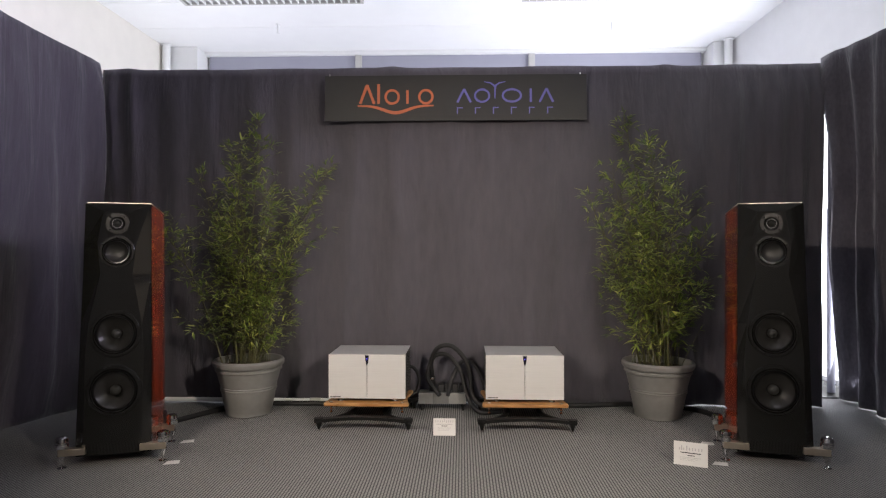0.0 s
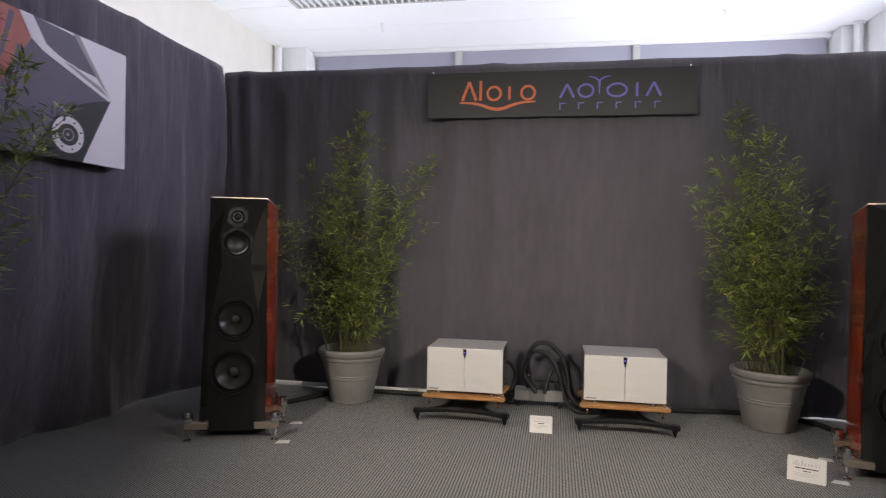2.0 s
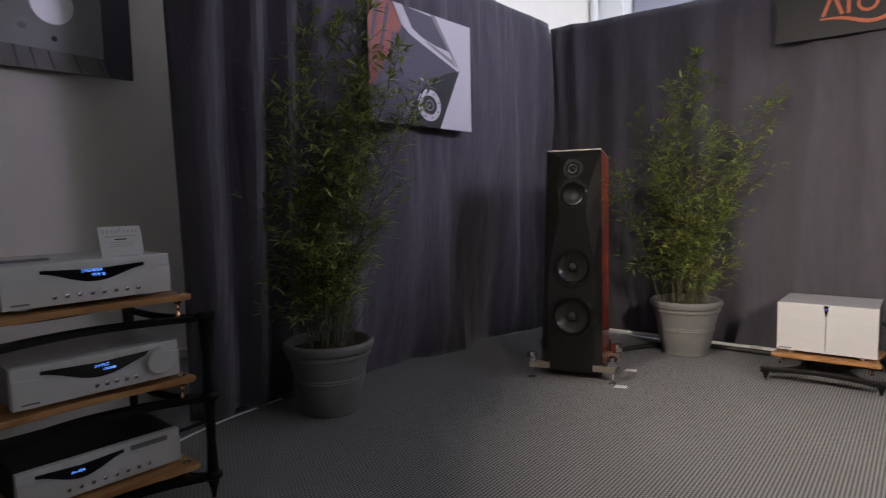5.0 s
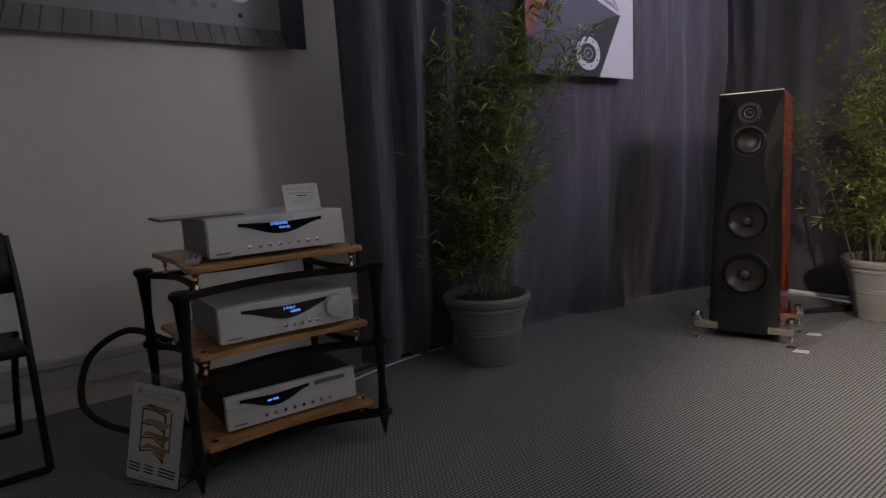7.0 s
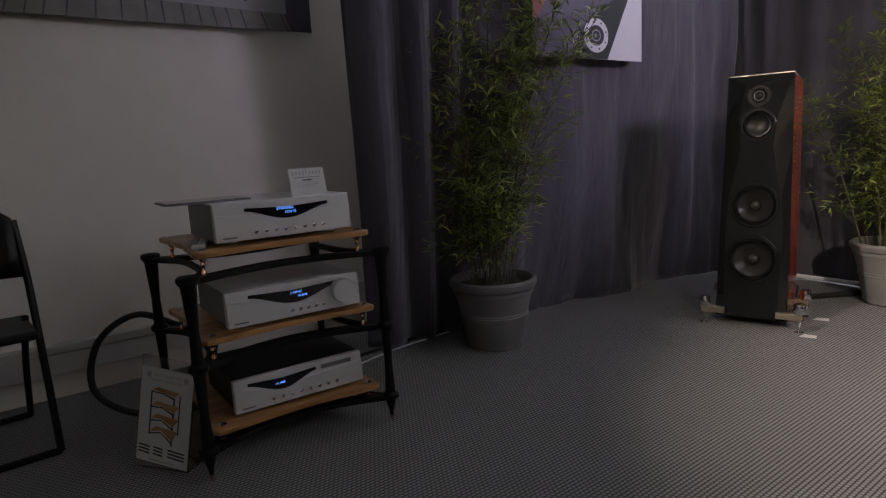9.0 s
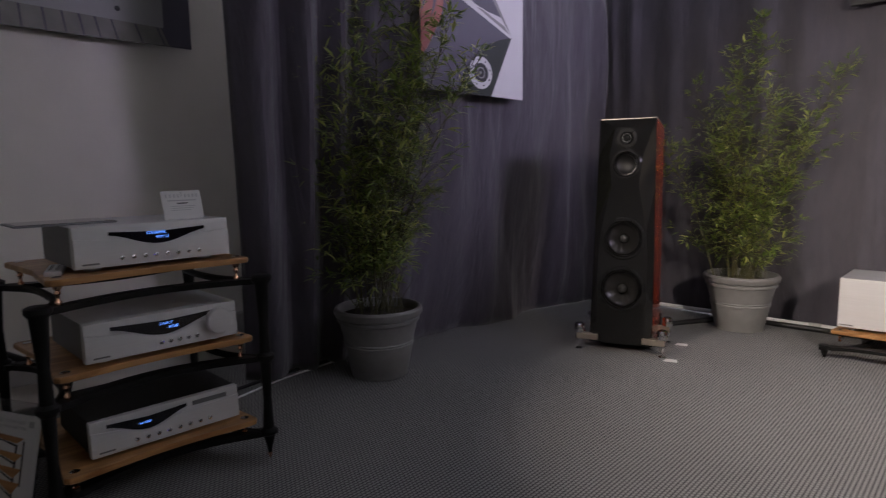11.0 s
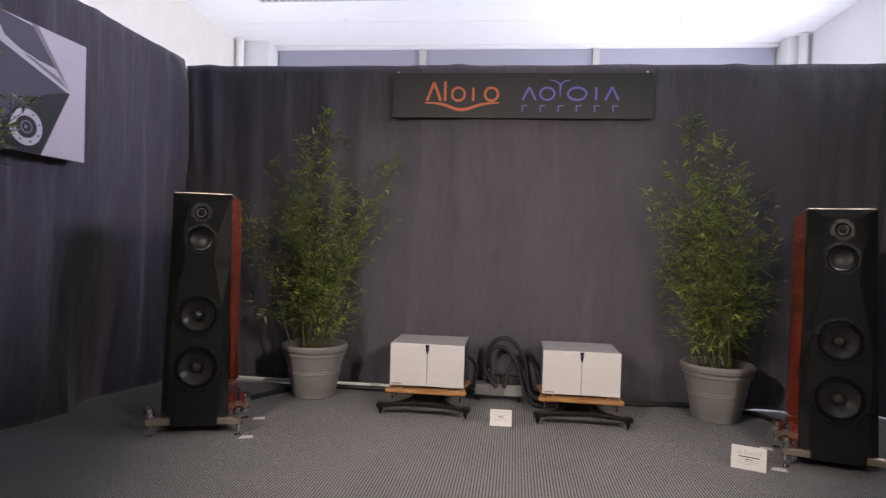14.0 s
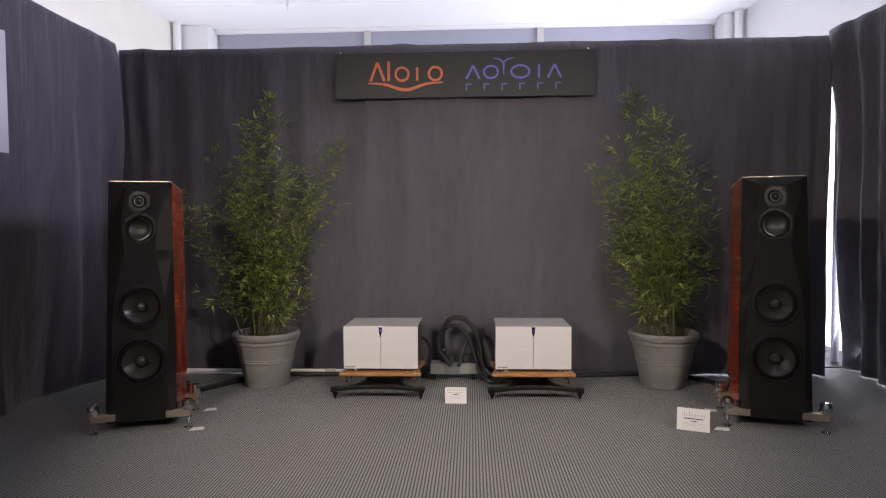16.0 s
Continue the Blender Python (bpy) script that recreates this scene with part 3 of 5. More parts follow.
# ---- the sign on the back curtain ----
def brand_sign():
    t = thing("sign_board", pose(0.375, 4.11, 1.98), "long black board with orange and violet emblems, pinned to the curtain", "sign")
    part("board", box(-0.83, 0.83, -0.005, 0.012, -0.145, 0.145, 0.001), SIGN_BLACK, t)
    f0, f1 = -0.0065, -0.0052

    def tri(x0, x1, z0, z1, w, mat):
        xm = (x0 + x1) / 2
        bm = ribbon([(x0, z0), (xm, z1)], w, f0, f1)
        ribbon([(xm, z1), (x1, z0)], w, f0 - 0.0001, f1 - 0.0001, bm)
        part("emblem_stroke", bm, mat, t)

    # warm emblem: peak, bar, rings and a shallow wave below
    tri(-0.605, -0.515, -0.035, 0.085, 0.017, ORANGE)
    part("emblem_stroke", plate([(-0.495, -0.035), (-0.478, -0.035), (-0.478, 0.09), (-0.495, 0.09)], f0, f1), ORANGE, t)
    for cx in (-0.4, -0.185):
        part("emblem_ring", ribbon(arc(cx, 0.008, 0.042, 0.042, 0, 360, 32), 0.015, f0, f1), ORANGE, t)
    part("emblem_stroke", plate([(-0.31, -0.035), (-0.295, -0.035), (-0.295, 0.05), (-0.31, 0.05)], f0, f1), ORANGE, t)
    wave = [(-0.62 + 0.485 * k / 24, -0.048 - 0.045 * math.exp(-((k - 12) / 5.2) ** 2)) for k in range(25)]
    part("emblem_wave", ribbon(wave, [0.008 + 0.012 * math.sin(math.pi * k / 24) for k in range(25)], f0, f1), ORANGE, t)

    # cool emblem: peaks, cup, half disc, bar and a bird line above
    tri(0.015, 0.1, -0.03, 0.055, 0.014, VIOLET)
    tri(0.535, 0.62, -0.03, 0.055, 0.014, VIOLET)
    cup = arc(0.172, 0.012, 0.045, 0.039, 0, 360, 28)
    part("emblem_stroke", ribbon(cup, 0.013, f0, f1), VIOLET, t)
    half = arc(0.36, 0.012, 0.058, 0.039, 0, 360, 28)
    part("emblem_stroke", ribbon(half, 0.013, f0, f1), VIOLET, t)
    part("emblem_stroke", plate([(0.472, -0.03), (0.486, -0.03), (0.486, 0.055), (0.472, 0.055)], f0, f1), VIOLET, t)
    part("emblem_stroke", plate([(0.25, 0.0), (0.255, -0.012), (0.262, 0.072), (0.248, 0.072)], f0, f1), VIOLET, t)
    bird = [(0.185, 0.1), (0.225, 0.092), (0.252, 0.072), (0.28, 0.092), (0.32, 0.1)]
    part("emblem_stroke", ribbon(bird, [0.004, 0.009, 0.014, 0.009, 0.004], f0 - 0.0004, f1 - 0.0003), VIOLET, t)
    for k in range(6):
        x = 0.012 + k * 0.114
        part("emblem_tick", plate([(x, -0.103), (x + 0.007, -0.103), (x + 0.007, -0.06), (x, -0.06)], f0, f1), VIOLET, t)
        part("emblem_tick", plate([(x + 0.009, -0.067), (x + 0.036, -0.067), (x + 0.036, -0.061), (x + 0.009, -0.061)], f0, f1), VIOLET, t)
    for x in (-0.8, 0.79):
        part("hanging_pin", lathe([(0.004, 0), (0.004, 0.012), (0, 0.013)], 8, pose(x, 0.004, 0.145)), CHROME, t)


brand_sign()


# ---- the picture on the left curtain ----
def curtain_poster():
    """Local x runs along the curtain towards the back, z up; the front faces -y."""
    t = thing("poster", pose(-1.888, 2.672, 1.685, 0, 0, 90), "unframed poster of a faceted loudspeaker top on pale grey", "poster")
    w, h0, h1 = 0.4225, -0.3, 0.303
    part("sheet", box(-w, w, 0.0, 0.006, h0, h1, 0.001), POSTER_WHITE, t)

    def area(name, pts, mat, k):
        part(name, plate(pts, -0.0006 * k, -0.0006 * k + 0.0005), mat, t)
    area("print_wood", [(-w, h1), (-0.243, h1), (-0.18, 0.2), (-0.38, -0.108), (-w, -0.14)], POSTER_RED, 1)
    for x, z in ((-0.36, 0.3), (-0.29, 0.29), (-0.25, 0.16)):  # dark figure in the veneer
        area("print_grain", [(x, z), (x + 0.025, z - 0.01), (x - 0.03, z - 0.2), (max(x - 0.06, -w), z - 0.25)], POSTER_GREY, 2)
    area("print_baffle", [(-w, -0.14), (-0.38, -0.108), (-0.18, 0.2), (0.31, 0.04), (0.12, h0), (-w, h0)], POSTER_GREY, 3)
    area("print_facet", [(0.056, -0.04), (0.2, 0.01), (0.31, 0.037), (0.123, h0), (-0.18, h0), (-0.08, -0.15)], POSTER_DARK, 4)
    area("print_top", [(-0.174, h1), (0.064, 0.29), (0.22, 0.13), (0.02, 0.15), (-0.09, 0.19)], POSTER_GREY, 5)
    area("print_side_edge", [(0.05, h1), (0.09, h1), (0.31, 0.04), (0.25, 0.09), (0.2, 0.14)], POSTER_STEEL, 6)
    area("print_top_edge", [(-0.243, h1), (-0.174, h1), (-0.1, 0.2), (-0.03, 0.17), (0.02, 0.155), (0.06, 0.15), (0.25, 0.09), (0.31, 0.04), (0.295, 0.03), (-0.12, 0.165), (-0.18, 0.2)], POSTER_WHITE, 7)
    area("print_edge_shade", [(0.0, 0.15), (0.05, 0.145), (0.24, 0.088), (0.29, 0.048), (0.2, 0.08)], POSTER_STEEL, 8)
    cx, cz = 0.03, -0.183
    part("print_ring", ribbon(arc(cx, cz, 0.08, 0.068, 0, 360, 36), 0.034, -0.0056, -0.0051), POSTER_WHITE, t)
    for k in range(8):
        a = k * math.pi / 4 + 0.3
        part("print_screw", plate(arc(cx + 0.08 * math.cos(a), cz + 0.068 * math.sin(a), 0.006, 0.005, 0, 315, 7), -0.0062, -0.0057), INK, t)
    dome = part("print_dome", plate(arc(cx, cz, 0.06, 0.05, 0, 345, 23), -0.0056, -0.005), INK, t)
    part("print_dome_ring", ribbon(arc(cx, cz, 0.032, 0.027, 0, 360, 24), 0.006, -0.0062, -0.0057), POSTER_STEEL, dome)
    part("print_dome_spot", plate(arc(cx - 0.004, cz, 0.009, 0.008, 0, 330, 11), -0.0062, -0.0057), POSTER_STEEL, dome)


curtain_poster()


def wall_poster():
    t = thing("wall_poster", pose(-2.715, 0.76, 2.122, 0, 0, 90), "large poster of a silver amplifier on grey planks", "poster")
    w, h = 0.75, 0.54
    part("sheet", box(-w, w, 0, 0.006, -h, h, 0.001), POSTER_NAVY, t)
    part("batten", box(-w + 0.1, w - 0.1, 0.0065, 0.064, 0.3, 0.36), BLACK_METAL, t)
    rnd = random.Random(4)
    x = -w
    while x < w - 0.12:
        b = min(x + rnd.uniform(0.06, 0.11), w - 0.1)
        part("print_plank", plate([(x * 1.0, -h), (b - 0.006, -h), (b * 0.9 - 0.012, -h + 0.16), (x * 0.9, -h + 0.16)], -0.0008, -0.0003), POSTER_PLANK, t)
        x = b
    part("print_amplifier", plate([(-w, -h + 0.11), (w - 0.13, -h + 0.08), (w - 0.13, 0.25), (-w, 0.28)], -0.002, -0.0012), POSTER_STEEL, t)
    part("print_knob", plate(arc(0.42, -0.26, 0.085, 0.085, 0, 350, 35), -0.003, -0.0024), SILVER_TOP, t)
    for k in range(7):
        part("print_button", plate(arc(-0.24 + 0.09 * k, -0.37, 0.017, 0.015, 0, 330, 11), -0.003, -0.0024), BODY_GREY, t)
    part("print_socket", plate(arc(0.42, -0.405, 0.012, 0.012, 0, 330, 11), -0.003, -0.0024), INK, t)


wall_poster()


# ---- loudspeakers ----
def loudspeaker(m, mirror, label):
    """Front towards -y; x across. mirror = 1 or -1 puts the inner rear foot."""
    t = thing("loudspeaker", m, label, "loudspeaker", "pair of floorstanding loudspeakers")
    H0, H1, D = 0.05, 1.245, 0.43
    back = pose(0, -0.055, 0, -4.8)  # the whole cabinet leans back a little
    def half(z):
        return 0.164 - 0.02 * (z - H0) / (H1 - H0)
    # wooden body, slightly boat shaped behind the baffle
    bm = bmesh.new()
    rings = []
    for z in (H0, H0 + 0.3, H0 + 0.6, H0 + 0.9, H1):
        w = half(z) - 0.002
        rings.append([bm.verts.new((x, y, z)) for x, y in ((-w, 0.045), (w, 0.045), (w * 1.01, 0.18), (w * 1.01, 0.33), (w * 0.97, D), (-w * 0.97, D), (-w * 1.01, 0.33), (-w * 1.01, 0.18))])
    for a, b in zip(rings, rings[1:]):
        for k in range(8):
            bm.faces.new((a[k], a[(k + 1) % 8], b[(k + 1) % 8], b[k]))
    bm.faces.new(rings[0]), bm.faces.new(rings[-1])
    part("cabinet", bm, ROSEWOOD, t, "glossy red rosewood veneer cabinet", m=back)
    # faceted baffle: a raised waisted face with chamfers at the sides, the top and the bottom
    bm = bmesh.new()
    face = [(0.124, 0.11), (0.127, 0.52), (0.116, 0.66), (0.07, 0.9), (0.086, 1.05), (0.062, 1.205)]
    front_l = [bm.verts.new((-x, 0, z)) for x, z in face]
    front_r = [bm.verts.new((x, 0, z)) for x, z in face]
    edge_z = [H0, 0.52, 0.66, 0.9, 1.05, H1]
    depth = [0.024, 0.02, 0.021, 0.024, 0.017, 0.012]
    side_l = [bm.verts.new((-half(z), d, z)) for z, d in zip(edge_z, depth)]
    side_r = [bm.verts.new((half(z), d, z)) for z, d in zip(edge_z, depth)]
    back_l = [bm.verts.new((-half(z), 0.0445, z)) for z in edge_z]
    back_r = [bm.verts.new((half(z), 0.0445, z)) for z in edge_z]
    for k in range(5):
        bm.faces.new((side_l[k], front_l[k], front_l[k + 1], side_l[k + 1]))
        bm.faces.new((front_r[k], side_r[k], side_r[k + 1], front_r[k + 1]))
        bm.faces.new((back_l[k], side_l[k], side_l[k + 1], back_l[k + 1]))
        bm.faces.new((side_r[k], back_r[k], back_r[k + 1], side_r[k + 1]))
        bm.faces.new((back_r[k], back_l[k], back_l[k + 1], back_r[k + 1]))
    bm.faces.new((side_l[0], side_r[0], front_r[0], front_l[0])), bm.faces.new((back_l[0], back_r[0], side_r[0], side_l[0]))
    bm.faces.new((front_l[5], front_r[5], side_r[5], side_l[5])), bm.faces.new((side_l[5], side_r[5], back_r[5], back_l[5]))
    # the flat face, with a round opening behind each driver
    rim = [front_l[k] for k in range(6)] + front_r[::-1]
    edges = [bm.edges.get((a, b)) or bm.edges.new((a, b)) for a, b in zip(rim, rim[1:] + rim[:1])]
    for z, r in ((0.616, 0.096), (0.348, 0.105), (1.008, 0.064), (1.145, 0.033)):
        loop = [bm.verts.new((r * math.cos(math.pi * k / 20), 0, z + r * math.sin(math.pi * k / 20))) for k in range(40)]
        edges += [bm.edges.new((a, b)) for a, b in zip(loop, loop[1:] + loop[:1])]
    bmesh.ops.triangle_fill(bm, use_beauty=True, use_dissolve=False, edges=edges, normal=(0, -1, 0))
    part("baffle", bm, GLOSS_BLACK, t, "glossy black faceted front baffle", m=back)
    part("top_plate", box(-half(H1) + 0.001, half(H1) - 0.001, 0.03, D * 0.9, H1, H1 + 0.008, 0.002), CHAMPAGNE, t, "thin champagne metal top plate", m=back)
    part("plinth", box(-0.12, 0.12, 0.05, D - 0.06, 0.022, H0 + 0.004, 0.004), SATIN_BLACK, t)
    turn = pose(0, 0, 0, 90)
    def driver(name, z, profile, ring, dome, screws):
        d = part(name, lathe(ring, 56, pose(0, 0, z) @ turn), FRAME_BLACK, t, smooth=True, m=back)
        part("surround", lathe(profile[:4], 48, pose(0, 0, z) @ turn), SURROUND, d, smooth=True)
        part("cone", lathe(profile[3:], 48, pose(0, 0, z) @ turn), CONE_BLACK, d, smooth=True)
        part("dust_cap", lathe(dome, 24, pose(0, 0, z) @ turn), CAP_GREY if screws != 6 else DISH_BLACK, d, smooth=True)
        r = ring[1][0] - 0.009
        for k in range(screws):
            a = 2 * math.pi * (k + 0.5) / screws
            part("screw", lathe([(0.0035, 0.0), (0.0035, 0.008), (0, 0.0085)], 8, pose(r * math.cos(a), 0, z + r * math.sin(a)) @ turn), BLACK_METAL, d)
        return d
    for z, R in ((0.616, 0.112), (0.348, 0.122)):
        driver("woofer", z, [(R * 0.81, 0.003), (R * 0.78, 0.0105), (R * 0.735, 0.0105), (R * 0.7, 0.001), (R * 0.68, -0.003), (R * 0.5, -0.019), (R * 0.35, -0.032), (R * 0.22, -0.042)], [(R, -0.001), (R, 0.004), (R * 0.985, 0.006), (R * 0.95, 0.0062), (R * 0.94, 0.0048), (R * 0.86, 0.0048), (R * 0.82, 0.001), (R * 0.81, -0.004)],
               [(R * 0.235, -0.042), (R * 0.235, -0.024), (R * 0.2, -0.011), (R * 0.13, -0.003), (R * 0.06, 0.0), (0, 0.0008)], 8)
    driver("midrange", 1.008, [(0.061, 0.003), (0.058, 0.009), (0.052, 0.008), (0.049, -0.003), (0.04, -0.0115), (0.02, -0.0175), (0, -0.0195)], [(0.079, -0.001), (0.079, 0.002), (0.0775, 0.0032), (0.066, 0.0032), (0.062, 0.0), (0.06, -0.006)],
           [(0.048, -0.003), (0.04, -0.009), (0.022, -0.015), (0, -0.017)], 6)
    tw = driver("tweeter", 1.145, [(0.031, 0.004), (0.027, 0.001), (0.02, -0.003), (0.014, -0.004)], [(0.053, -0.001), (0.053, 0.002), (0.052, 0.0034), (0.034, 0.0034), (0.032, 0.001), (0.031, -0.005)],
                [(0.014, -0.004), (0.012, 0.002), (0.007, 0.006), (0, 0.0075)], 4)
    part("phase_guard", ribbon(arc(0, 1.145, 0.022, 0.022, 0, 360, 28), 0.002, -0.008, -0.005), BODY_GREY, tw)
    # outriggers with spiked feet
    feet = [(-1, -0.035), (1, -0.035), (-1, 0.27), (1, 0.27)]
    for sx, y in feet:
        reach = 0.228 if y < 0.1 else 0.222
        arm = part("outrigger", box(min(sx * 0.115, sx * reach), max(sx * 0.115, sx * reach), y - 0.02, y + 0.02, 0.062, 0.094, 0.003), CHAMPAGNE, t, "champagne metal outrigger")
        x = sx * (reach - 0.012)
        part("knurled_cap", lathe([(0.024, 0.094), (0.028, 0.097), (0.029, 0.115), (0.024, 0.118), (0.024, 0.123), (0.028, 0.126), (0.025, 0.142), (0.015, 0.147), (0, 0.148)], 24, pose(x, y, 0)), CHROME, arm, smooth=True)
        part("spike", lathe([(0.019, 0.062), (0.017, 0.05), (0.005, 0.018), (0.005, 0.006)], 16, pose(x, y, 0)), CHROME, arm, smooth=True)
        part("spike_disc", lathe([(0, 0.001), (0.02, 0.001), (0.02, 0.005), (0.012, 0.007), (0, 0.007)], 20, pose(x, y, 0)), CHROME, arm, smooth=True)
    part("terminal", lathe([(0.011, 0), (0.011, 0.03), (0, 0.031)], 12, pose(mirror * 0.08, D, 0.3) @ pose(0, 0, 0, -90)), CHAMPAGNE, t)
    return t


SPL, SPR = pose(-1.234, 3.088, 0, 0, 0, 17), pose(1.908, 3.19, 0, 0, 0, -14)
loudspeaker(SPL, 1, "tall black loudspeaker with rosewood sides, near the poster")
loudspeaker(SPR, -1, "tall black loudspeaker with rosewood sides, beside the curtain gap")


def floor_slip(m, s):
    ob = part("paper_slip", slab([(0, 0), (s, 0.01), (s * 0.9, s * 0.8), (0.01, s * 0.7)], 0.0, 0.0012), PAPER, m=m)
    tagged(ob, "small white slip of paper under a spiked foot", "paper slip", "paper slips under the feet")


for x, y, a in ((-0.99, 3.06, 10), (-1.06, 3.38, 12), (1.6, 3.145, -25), (1.66, 3.45, -20)):
    floor_slip(pose(x, y, 0.0005, 0, 0, a), 0.07)


# ---- power amplifiers and their stands ----
def amp_stand(x):
    t = thing("amplifier_stand", pose(x, 3.6, 0), "low black stand with a bamboo shelf on copper spikes", "stand", "two amplifier stands")
    out = [(-0.24, 0.1), (0.24, 0.1), (0.245, 0.12), (0.215, 0.27), (0.245, 0.44), (0.24, 0.46), (-0.24, 0.46), (-0.245, 0.44), (-0.215, 0.27), (-0.245, 0.12)]
    bm = slab(out, 0.118, 0.136)
    bmesh.ops.bevel(bm, geom=[e for e in bm.edges if abs(e.verts[0].co.z - e.verts[1].co.z) < 1e-6], offset=0.003, segments=1, affect="EDGES")
    part("shelf", bm, BAMBOO_WOOD, t, "oiled bamboo board")
    for y in (0.02, 0.5):
        bm = bmesh.new()
        prof = [(-0.272 + 0.544 * k / 20, 0.068 + 0.018 * math.sin(math.pi * k / 20)) for k in range(21)]
        low = [(px, pz - 0.017) for px, pz in prof]
        plate(prof + low[::-1], y - 0.022, y + 0.022, bm)
        part("cross_beam", bm, BLACK_METAL, t)
    for y0, y1, s in ((0.02, 0.5, -1), (0.02, 0.5, 1)):
        part("side_beam", tube([(s * 0.22, y0, 0.06), (s * 0.13, 0.12, 0.062), (s * 0.09, 0.26, 0.062), (s * 0.13, 0.4, 0.062), (s * 0.22, y1, 0.06)], 0.013, 8), BLACK_METAL, t, smooth=True)
    for sx in (-1, 1):
        for y in (0.02, 0.5):
            leg = part("leg", lathe([(0, 0.077), (0.024, 0.076), (0.028, 0.071), (0.026, 0.06), (0.018, 0.048), (0.0075, 0.018), (0.006, 0.014)], 20, pose(sx * 0.25, y, 0)), BLACK_METAL, t, smooth=True)
            part("spike_tip", lathe([(0.006, 0.012), (0.005, 0.006), (0.0015, 0.0), (0, 0)], 10, pose(sx * 0.25, y, 0)), CHROME, leg)
        for y in (0.13, 0.43):
            part("shelf_spike", lathe([(0.011, 0.118), (0.011, 0.113), (0.006, 0.111), (0.005, 0.105), (0.008, 0.1), (0.004, 0.094), (0.004, 0.088), (0.008, 0.084), (0.008, 0.078)], 14, pose(sx * 0.205, y, 0)), COPPER, t, smooth=True)
            part("shelf_bolt", lathe([(0.011, 0.136), (0.011, 0.139), (0.007, 0.141), (0, 0.141)], 14, pose(sx * 0.205, y, 0)), CHROME, t, smooth=True)


def power_amp(x):
    t = thing("power_amplifier", pose(x, 3.745, 0.136), "silver power amplifier with dark heatsinks on a bamboo stand", "amplifier", "two power amplifiers")
    z0, z1, w = 0.018, 0.272, 0.2235
    part("casing", box(-w + 0.02, w - 0.02, 0.016, 0.35, z0 + 0.004, z1 - 0.004), BODY_GREY, t)
    for s in (-1, 1):
        hs = part("heatsink", box(min(s * (w - 0.02), s * (w - 0.008)), max(s * (w - 0.02), s * (w - 0.008)), 0.02, 0.35, z0 + 0.006, z1 - 0.008), HEATSINK, t)
        for k in range(18):
            y = 0.024 + k * 0.018
            part("fin", box(min(s * (w - 0.008), s * (w - 0.001)), max(s * (w - 0.008), s * (w - 0.001)), y, y + 0.005, z0 + 0.008, z1 - 0.01), HEATSINK, hs)
    part("front_panel", box(-w, -0.0012, 0, 0.016, z0, z1, 0.0018), SILVER, t, "satin silver front")
    part("front_panel", box(0.0012, w, 0, 0.016, z0, z1, 0.0018), SILVER, t, "satin silver front")
    part("top_cover", box(-w + 0.002, w - 0.002, 0.0165, 0.352, z1 - 0.004, z1, 0.0015), SILVER_TOP, t)
    part("top_emblem", ribbon([(-0.03, 0), (-0.008, 0.004), (0, 0.009), (0.008, 0.004), (0.03, 0)], 0.004, 0, 0.0006), PAPER, t, m=pose(0, 0.12, z1, -90, 0, 0))
    badge = part("badge", plate([(-0.011, z1 - 0.004), (0.011, z1 - 0.004), (0.0085, z1 - 0.035), (0.0015, z1 - 0.062), (-0.0015, z1 - 0.062), (-0.0085, z1 - 0.035)], -0.002, -0.0002), DISPLAY_BLACK, t, "dark pointed badge")
    part("badge_light", plate([(-0.004, z1 - 0.022), (0.003, z1 - 0.018), (0.005, z1 - 0.014), (0, z1 - 0.03)], -0.0028, -0.0022), BLUE_LED, badge, "blue lamp")
    part("model_mark", plate([(-w + 0.01, z0 + 0.008), (-w + 0.07, z0 + 0.008), (-w + 0.07, z0 + 0.014), (-w + 0.01, z0 + 0.014)], -0.0008, -0.0002), BODY_GREY, t)
    for sx in (-1, 1):
        for y in (0.04, 0.27):
            part("foot", lathe([(0.02, 0.018), (0.024, 0.014), (0.024, 0.009), (0.018, 0.007), (0.02, 0.0), (0, 0)], 20, pose(sx * 0.16, y, 0)), CHROME, t, smooth=True)


for x in (-0.13, 0.78):
    amp_stand(x)
    power_amp(x)


def tent_card(m, w, h, label, bars):
    """A small printed card that leans back, with its strokes as plain bars."""
    t = thing("info_card", m, label, "card", "printed cards")
    lean = pose(0, 0, 0, -14)
    part("sheet", box(-w / 2, w / 2, 0, 0.002, 0.001, h), PAPER, t, m=lean)
    part("stay", slab([(-w * 0.2, 0.004), (w * 0.2, 0.004), (w * 0.2, 0.05), (-w * 0.2, 0.05)], 0.0, 0.002), PAPER, t)
    for x0, x1, z0, z1, mat in bars:
        part("print_bar", plate([(x0 * w, z0 * h), (x1 * w, z0 * h), (x1 * w, z1 * h), (x0 * w, z1 * h)], -0.0008, -0.0003), mat, t, m=lean)
    return t


